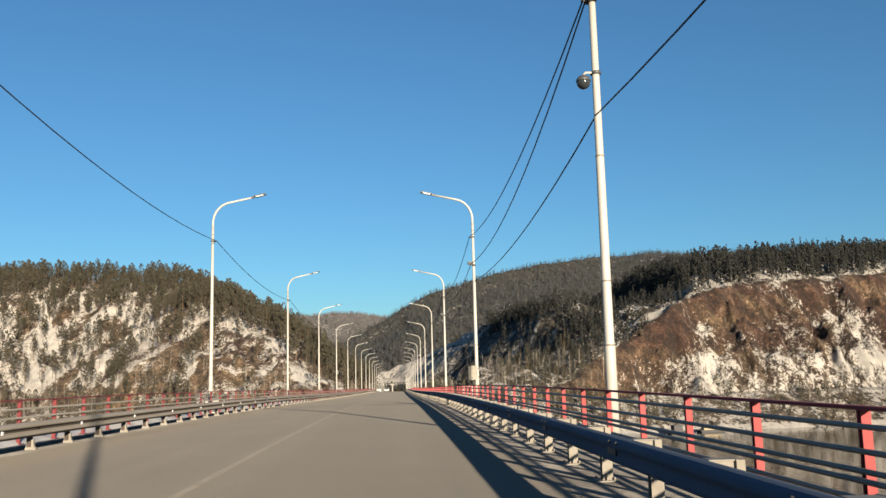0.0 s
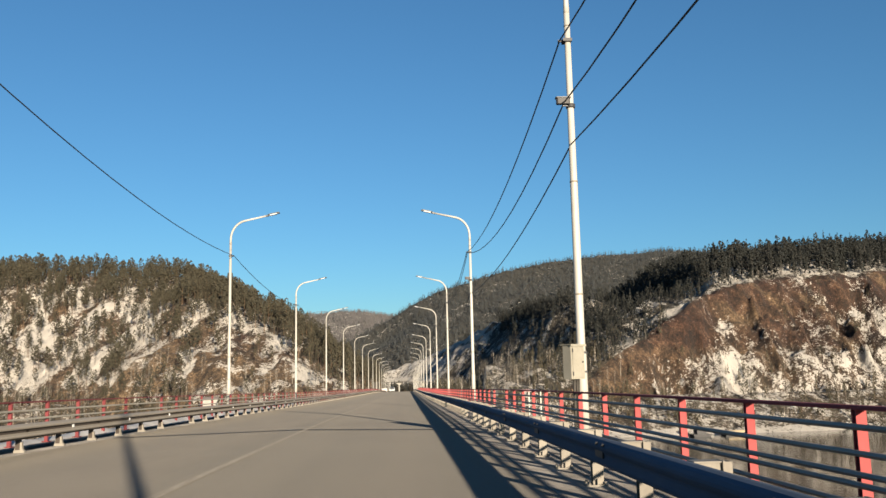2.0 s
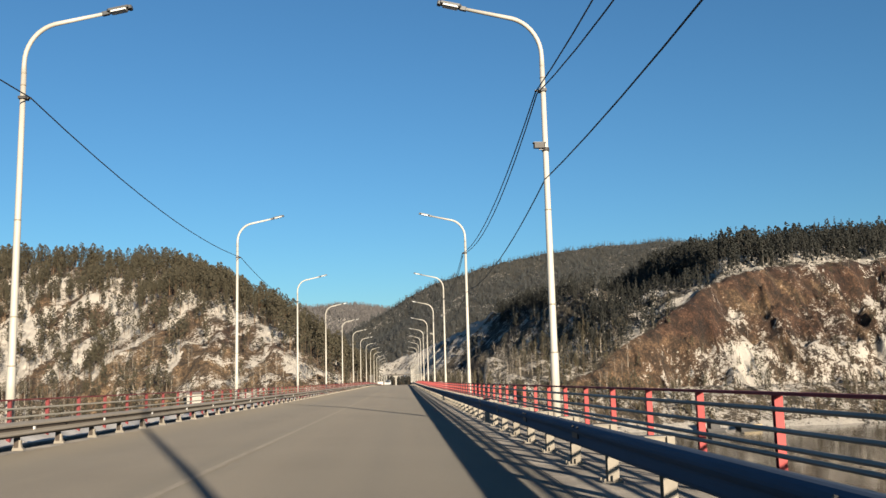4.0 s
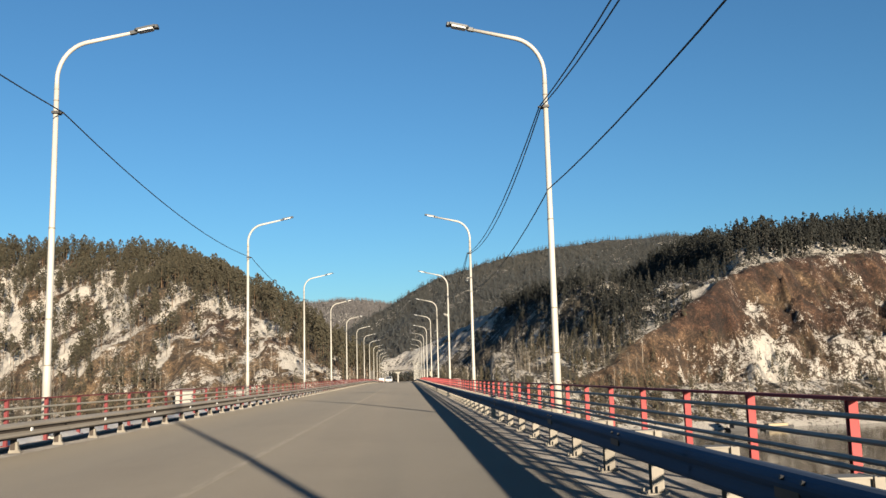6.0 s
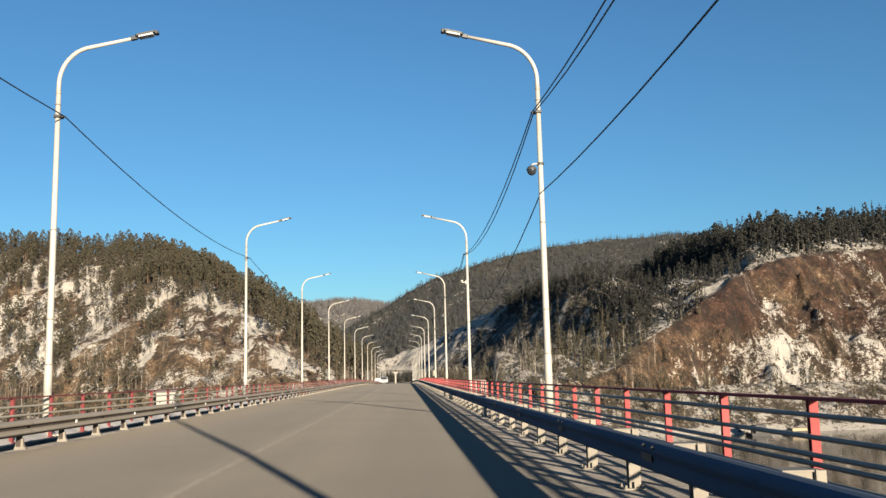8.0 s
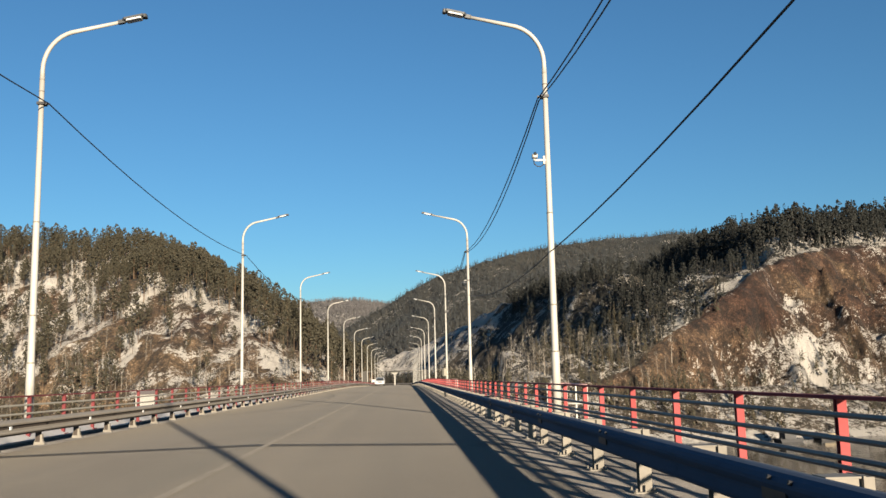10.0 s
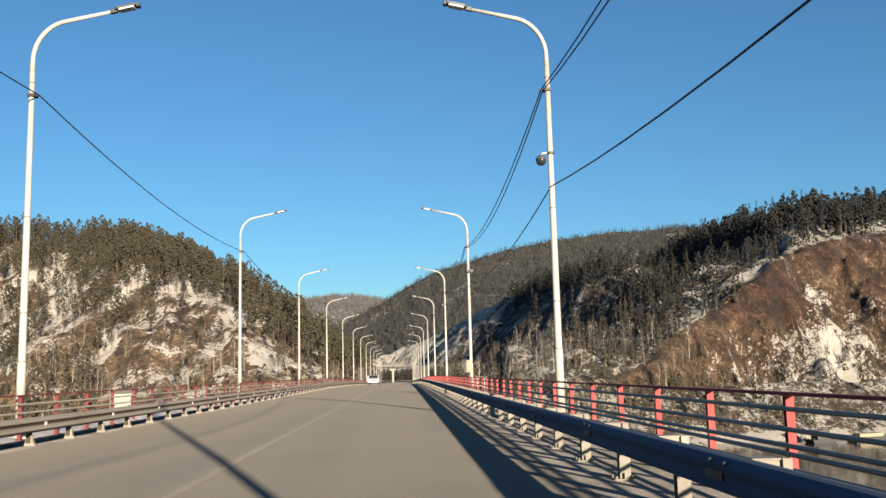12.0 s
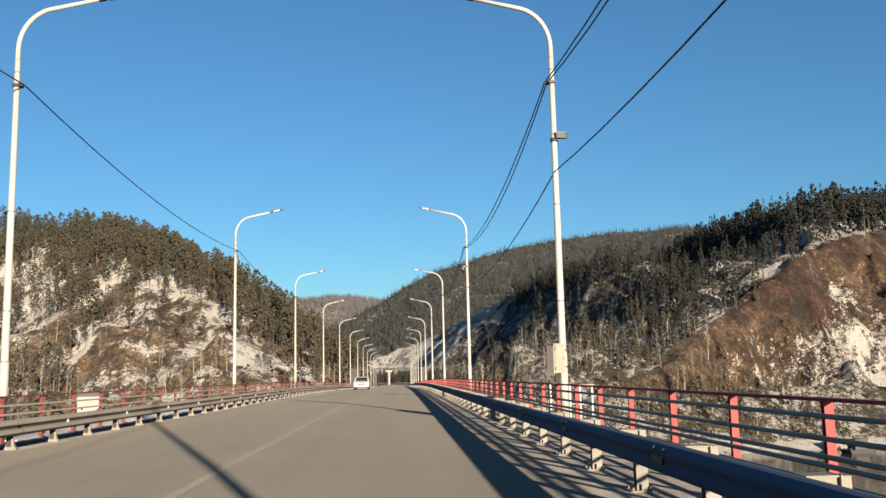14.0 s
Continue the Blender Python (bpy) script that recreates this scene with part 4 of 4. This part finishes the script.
def left_chance(x, y, z, which, f, e):
    clump = lumps(x, y, 30, 71) + 0.5
    column = lumps(x, y * 0.16, 13, 75) + 0.3 * lumps(x, y, 9, 76)
    spur = outcrop(x, y, f)
    edge = np.interp(x, [-300, -200, -130, -100, -60], [0.56, 0.6, 0.7, 0.7, 0.6]) + 0.2 * (clump - 0.5)
    slope = np.where(spur > 0.02, 0.02, np.where(column > 0.0, np.where(x < -190, 0.6, 0.5), np.where(x < -190, 0.2, 0.12)))
    return np.where(which == 1, np.where(f > edge, 0.85, np.where(f > 0.1, slope, 0.1 * (x < -110) + 0.02)), 0)


x, y, r = scatter(12500, -620, -18, 470, 1010, 81, left_chance)
wood("pine_wood", "dense dark green pine wood on the rocky hill", PINES, x, y, 10 + 12 * r.rand(len(x)), M_PINE, M_BARK, 82)
x, y, r = scatter(9000, -560, -16, 470, 760, 83, lambda x, y, z, w, f, e: np.where((w == 1) & (f < 0.3), 0.09, np.where((w == 0) & (y > 512) & (np.abs(x - MID) > 16) & ((np.abs(x + 110) > 14) | (y > 536)), 0.13, 0)))
wood("birch_wood", "leafless grey birches at the foot of the hill", BIRCHES, x, y, 9 + 7 * r.rand(len(x)), M_TWIG, M_BIRCH, 84)
x, y, r = scatter(2500, -560, -16, 500, 640, 85, lambda x, y, z, w, f, e: np.where((w <= 1) & (f < 0.2) & (np.abs(x - MID) > 14) & (y > 535), np.where(x < -110, 0.3, 0.12), 0))
wood("young_pine_wood", "young green pines along the river bank", PINES[:3] + SPRUCES[:2], x, y, 7 + 7 * r.rand(len(x)), M_PINE, M_BARK, 86)


def open_slope(x, y, z):
    """Over 0 on the scrubby lower flank of the ridge, below its forest."""
    return np.interp(x, [90, 160, 200, 240], [6, 16, 34, 48]) + 14 * lumps(x, y, 24, 77) - z


def right_chance(x, y, z, which, f, e):
    clump = lumps(x, y, 22, 72) + 0.5
    ridge = np.where(open_slope(x, y, z) > 0, 0.06 + 0.3 * (clump > 0.58), np.where(z > 66, 0.3 + 0.45 * (clump > 0.42), 0.22 + 0.4 * (clump > 0.45)))
    ridge = np.where(x < np.interp(y, RIM_Y, RIM_X) + 22, np.where(y > 945, 0.012, np.where(x < 92, 0.03, np.where(x < np.interp(y, RIM_Y, RIM_X) - 12, 0.3, 0.85))), ridge)
    return np.where((which == 2) & (e > 2), np.where(z > 66, 0.4 + 0.5 * (clump > 0.4), 0.2), np.where((which == 3) & (e > 2), ridge, 0))


x, y, r = scatter(14500, 20, 560, 600, 1130, 91, right_chance)
wood("mixed_wood", "dark pine and spruce wood covering the shaded ridge", RIDGE_PINES + SPRUCES, x, y, 7 + 11 * r.rand(len(x)) ** 1.4 + 7 * ease(60, 74, hills(x, y)[0]), M_SPRUCE_SHADED, M_TWIG, 92)
x, y, r = scatter(6000, 20, 460, 520, 860, 93, lambda x, y, z, w, f, e: np.where((w == 0) & (y > 530), np.where(x < 170, 0.18, 0.07), np.where((w == 2) & (z < 14), 0.1, np.where((w == 2) & (e < 0), 0.008, np.where((w == 3) & (open_slope(x, y, z) > 0) & (y < 860), 0.35, 0)))))
wood("birch_wood", "leafless birches on the snowy slope below the scarp", BIRCHES, x, y, 8 + 7 * r.rand(len(x)), M_TWIG, M_BIRCH, 94)
x, y, r = scatter(5500, 20, 260, 560, 900, 101, lambda x, y, z, w, f, e: np.where((w == 3) & (open_slope(x, y, z) > -6) & (lumps(x, y, 12, 78) > -0.12), 0.6, 0))
wood("scrub", "low leafless brown scrub on the snowy flank of the ridge", BIRCHES, x, y, 2.5 + 3 * r.rand(len(x)), M_TWIG, M_TWIG, 102)
x, y, r = scatter(1500, -45, 200, 645, 1400, 103, lambda x, y, z, w, f, e: np.where((y < 720) & (x < 35), 0.95, np.where((w == 3) & (y > 1080) & (x < np.interp(y, RIM_Y, RIM_X) - 4), 0.5, 0)))
wood("scrub", "leafless bushes past the end of the road", BIRCHES, x, y, 4 + 4 * r.rand(len(x)), M_TWIG, M_BARK, 104)
x, y, r = scatter(700, -50, 40, 700, 800, 105, lambda x, y, z, w, f, e: np.where(z < 10, 0.9, 0))
wood("young_pine_wood", "dark young conifers past the end of the road", SPRUCES, x, y, 7 + 5 * r.rand(len(x)), M_SPRUCE_SHADED, M_BARK, 106)
x, y, r = scatter(2400, 20, 460, 525, 700, 95, lambda x, y, z, w, f, e: np.where((w == 0) & (y > 532), np.where(x < 170, 0.8, 0.25), np.where((w == 3) & (z < 28) & (x > 70), 0.75 * (lumps(x, y, 20, 79) > -0.02), np.where((w == 2) & (z < 10), 0.25, np.where((w == 2) & (e < 0) & (x > 225), 0.25 * (lumps(x, y, 20, 74) > 0.12), 0.012)))))
wood("young_pine_wood", "young green pines at the foot of the scarp", SPRUCES + PINES[:2], x, y, 6 + 8 * r.rand(len(x)), M_PINE, M_BARK, 96)
x, y, r = scatter(26000, -560, 1300, 1040, 2160, 97, lambda x, y, z, w, f, e: np.where(w == 4, 0.95, np.where((w == 3) & (y > 1180) & (x > np.interp(y, RIM_Y, RIM_X) + 40), 0.8, 0)))
wood("distant_wood", "distant conifer forest covering the mountain", FAR_TREES, x, y, 7 + 6 * r.rand(len(x)), M_FAR_HAZE, M_FAR_HAZE, 98)
x, y, r = scatter(9000, -560, 200, 2500, 3130, 99, lambda x, y, z, w, f, e: np.where(w == 5, 0.55 + 0.45 * (lumps(x, y, 90, 73) > -0.1), 0))
wood("distant_wood", "hazy distant conifer forest on the farthest hill", FAR_TREES, x, y, 10 + 5 * r.rand(len(x)), M_GREY_HAZE, M_GREY_HAZE, 100)


# ---------------------------------------------------------------- maintenance platforms outside the railing
def platform(y0, long=3.2):
    """A small balcony with pale pink rails outside the red railing."""
    thing = tagged(new("maintenance_platform"), "small pale-railed maintenance balcony hung outside the red railing", "platform", "balconies on the bridge")
    z = crown(y0) + fall(4.3)
    thing.matrix_basis = pose(4.35, y0, z)
    part("floor_grating", mesh_of("floor_grating", *joined(*[box(0.7, 0.05, 0.03, (0.35, 0.1 * k, 0.0)) for k in range(int(long / 0.1))], box(0.05, long, 0.08, (0.05, long / 2 - 0.05, -0.04)), box(0.05, long, 0.08, (0.68, long / 2 - 0.05, -0.04))), M_ZINC), thing)
    for a, b in ((0.7, 0.0), (0.7, long * 0.5), (0.7, long - 0.1), (0.1, 0.0), (0.1, long - 0.1)):
        part("post", mesh_of("post", *box(0.05, 0.05, 1.0, (a, b, 0.5), 0.008), M_POLE), thing)
    for h, mat in ((1.0, M_PINK), (0.5, M_POLE)):
        rail = [(0.1, -0.0, h), (0.7, 0.0, h), (0.7, long - 0.1, h), (0.1, long - 0.1, h)]
        part("rail", mesh_of("rail", *tube(rail, 0.028, 8), mat, True), thing)
    part("stay", mesh_of("stay", *tube([(0.66, 0.1, 0.0), (0.0, 0.1, -0.45)], 0.03, 6), M_POLE), thing)
    part("stay", mesh_of("stay", *tube([(0.66, long - 0.2, 0.0), (0.0, long - 0.2, -0.45)], 0.03, 6), M_POLE), thing)


for y in (58.5, 167.8, 228.4):
    platform(y)


# ---------------------------------------------------------------- beyond the bridge
def lathe_wheel(radius, wide):
    return tube([(-wide / 2, 0, 0), (-wide / 2 + 0.03, 0, 0), (wide / 2 - 0.03, 0, 0), (wide / 2, 0, 0)], [radius * 0.9, radius, radius, radius * 0.9], 16)


def car(x, y):
    """A white hatchback driving towards the camera."""
    thing = tagged(new("car"), "white hatchback on the far lane of the bridge", "car")
    thing.matrix_basis = pose(x, y, deck(x, y))
    side = [(-2.05, 0.35), (-2.1, 0.62), (-1.95, 0.84), (-0.95, 0.95), (-0.3, 1.42), (1.1, 1.47), (1.85, 1.02), (2.05, 0.95), (2.08, 0.4), (1.6, 0.28), (-1.7, 0.28)]
    verts, faces, k = [], [], len(side)
    for sx, inset in ((-0.84, 1.0), (-0.86, 0.6), (0.86, 0.6), (0.84, 1.0)):
        for a, h in side:
            narrow = 0.16 * max(0.0, (h - 0.95) / 0.5)
            verts.append((sx * (1 - narrow), a * (0.985 if inset == 1.0 else 1.0), h))
    for i in range(3):
        for j in range(k):
            p, q = i * k + j, i * k + (j + 1) % k
            faces.append((p, p + k, q + k, q))
    faces += [tuple(range(k)), tuple(range(4 * k - 1, 3 * k - 1, -1))]
    part("body", mesh_of("body", verts, faces, M_CAR), thing)
    part("windscreen", mesh_of("windscreen", [(-0.68, -0.93, 0.99), (0.68, -0.93, 0.99), (0.62, -0.36, 1.39), (-0.62, -0.36, 1.39)], [(0, 1, 2, 3)], M_GLASS_DARK), thing, "dark windscreen", pose(0, -0.025, 0.012))
    for s in (-1, 1):
        part("side_window", mesh_of("side_window", *box(0.012, 1.5, 0.32, (s * 0.815, 0.35, 1.16)), M_GLASS_DARK), thing)
        part("headlight", mesh_of("headlight", *box(0.34, 0.08, 0.14, (s * 0.6, -2.03, 0.74), 0.03), M_LENS), thing, "clear headlight")
        for a in (-1.3, 1.3):
            wheel = part("wheel", mesh_of("tyre", *lathe_wheel(0.31, 0.2), M_RUBBER, True), thing, "black tyre", pose(s * 0.76, a, 0.31))
            part("rim", mesh_of("rim", *lathe_wheel(0.19, 0.215), M_ZINC, True), wheel)
    part("bumper", mesh_of("bumper", *box(1.6, 0.14, 0.2, (0, -2.06, 0.45), 0.05), M_CAR), thing)
    part("grille", mesh_of("grille", *box(0.8, 0.04, 0.12, (0, -2.1, 0.66), 0.01), M_STEEL_DARK), thing, "dark grille")
    part("number_plate", mesh_of("number_plate", *box(0.5, 0.015, 0.11, (0, -2.14, 0.45)), M_LENS), thing)


car(-4.55, 309.0)


def lorry(x, y):
    thing = tagged(new("lorry"), "white box lorry standing beside the road past the bridge", "lorry")
    thing.matrix_basis = pose(x, y, -5.5)
    part("cargo_box", mesh_of("cargo_box", *box(2.4, 5.6, 2.4, (0, 1.6, 2.2), 0.05), M_WHITE), thing)
    part("cab", mesh_of("cab", *joined(box(2.1, 1.7, 1.1, (0, -2.1, 1.1), 0.12), box(2.0, 1.4, 0.9, (0, -1.95, 2.1), 0.15)), M_WHITE), thing)
    part("windscreen", mesh_of("windscreen", *box(1.7, 0.03, 0.7, (0, -2.665, 2.1)), M_GLASS_DARK), thing, "dark windscreen")
    part("chassis", mesh_of("chassis", *box(1.2, 7.0, 0.25, (0, 0.9, 0.75)), M_STEEL_DARK), thing)
    for s in (-0.95, 0.95):
        for a in (-2.0, 3.0):
            part("wheel", mesh_of("wheel", *lathe_wheel(0.45, 0.28), M_RUBBER, True), thing, "", pose(s, a, 0.45))


lorry(-11.5, 489.0)


def overpass(y):
    """A road bridge across the valley road on a T-shaped white pier."""
    thing = tagged(new("overpass"), "pale concrete road overpass on a white T-shaped pier", "bridge")
    thing.matrix_basis = pose(0, y, -7.0)
    part("deck", mesh_of("deck", *box(26, 6, 0.5, (-4.6, 0, 8.0)), M_JOINT), thing)
    for x in (-18.5, 9.3):
        part("abutment", mesh_of("abutment", *box(3.0, 7, 9.4, (x, 0, 3.6), 0.2), M_JOINT), thing, "dark stone abutment")
    x = -4.6
    pier = part("pier", mesh_of("pier", *box(0.8, 1.6, 8.0, (x, 0, 3.4), 0.12), M_LIMEWASH), thing, "white concrete pier")
    part("pier_cap", mesh_of("pier_cap", [(x - 0.6, -1.0, 6.4), (x + 0.6, -1.0, 6.4), (x + 0.6, 1.0, 6.4), (x - 0.6, 1.0, 6.4), (x - 2.1, -1.0, 7.74), (x + 2.1, -1.0, 7.74), (x + 2.1, 1.0, 7.74), (x - 2.1, 1.0, 7.74)],
         [(0, 1, 5, 4), (1, 2, 6, 5), (2, 3, 7, 6), (3, 0, 4, 7), (4, 5, 6, 7), (3, 2, 1, 0)], M_LIMEWASH), pier)


overpass(566.0)


def shed(x, y, turn):
    thing = tagged(new("white_house"), "small white house with a low roof on the river bank", "house")
    z = -12.6
    thing.matrix_basis = pose(x, y, z, 0, 0, turn)
    part("wall", mesh_of("wall", *box(8.5, 6, 6.6, (0, 0, 3.1)), M_LIMEWASH), thing)
    part("roof", mesh_of("roof", [(-4.6, -3.5, 6.3), (4.6, -3.5, 6.3), (4.6, 3.5, 6.3), (-4.6, 3.5, 6.3), (-4.6, 0, 7.8), (4.6, 0, 7.8)], [(0, 1, 5, 4), (2, 3, 4, 5), (1, 2, 5), (3, 0, 4), (3, 2, 1, 0)], M_ROOF), thing, "brown sheet roof")
    for a in (-2.6, 2.8):
        w = part("window", mesh_of("window", *box(0.9, 0.08, 0.9, (a, -3.02, 1.9)), M_WHITE), thing)
        part("pane", mesh_of("pane", *box(0.7, 0.05, 0.7, (a, -3.06, 1.9)), M_GLASS_DARK), w)


shed(-108.0, 524.0, 6)


def barge(x, y, long, label, cabin):
    thing = tagged(new("moored_barge"), label, "barge", "boats at the far bank")
    thing.matrix_basis = pose(x, y, WATER, 0, 0, 12)
    l = long / 2
    hull = [(-l, -2.6, 0.4), (l, -2.6, 0.4), (l, 2.6, 0.4), (-l, 2.6, 0.4), (-l - 1, -2.8, 2.2), (l + 1.4, -2.8, 2.2), (l + 1.4, 2.8, 2.2), (-l - 1, 2.8, 2.2)]
    hull = [(a, b, h - 0.9) for a, b, h in hull]
    part("hull", mesh_of("hull", hull, [(0, 1, 5, 4), (1, 2, 6, 5), (2, 3, 7, 6), (3, 0, 4, 7), (4, 5, 6, 7), (3, 2, 1, 0)], M_STEEL_DARK), thing, "dark steel hull")
    wide, deep, tall, mat = cabin
    ring, n = [], int(wide / 0.25)
    for k in range(n):
        ring.append((-wide / 2 + wide * k / n, -deep / 2 + (0.08 if k % 2 else 0.0)))
    ring += [(wide / 2, -deep / 2), (wide / 2, deep / 2), (-wide / 2, deep / 2)]
    k = len(ring)
    verts = [(p, q, h) for h in (1.28, 1.28 + tall) for p, q in ring]
    faces = [tuple(range(k - 1, -1, -1)), tuple(range(k, 2 * k))] + [(i, (i + 1) % k, k + (i + 1) % k, k + i) for i in range(k)]
    part("cabin", mesh_of("cabin", verts, faces, mat), thing, "corrugated steel cabin")
    part("bollard", mesh_of("bollard", *tube([(-l, -2, 1.2), (-l, -2, 2.0)], 0.2, 8), M_STEEL_DARK), thing)


barge(160.0, 514.0, 9.0, "dark steel pontoon with a tall dark cabin at the bank", (5.5, 4.0, 3.6, M_STEEL_DARK))
barge(182.0, 520.0, 14.0, "low tan cargo barge moored at the snowy bank", (11.0, 4.0, 1.3, M_TIMBER))
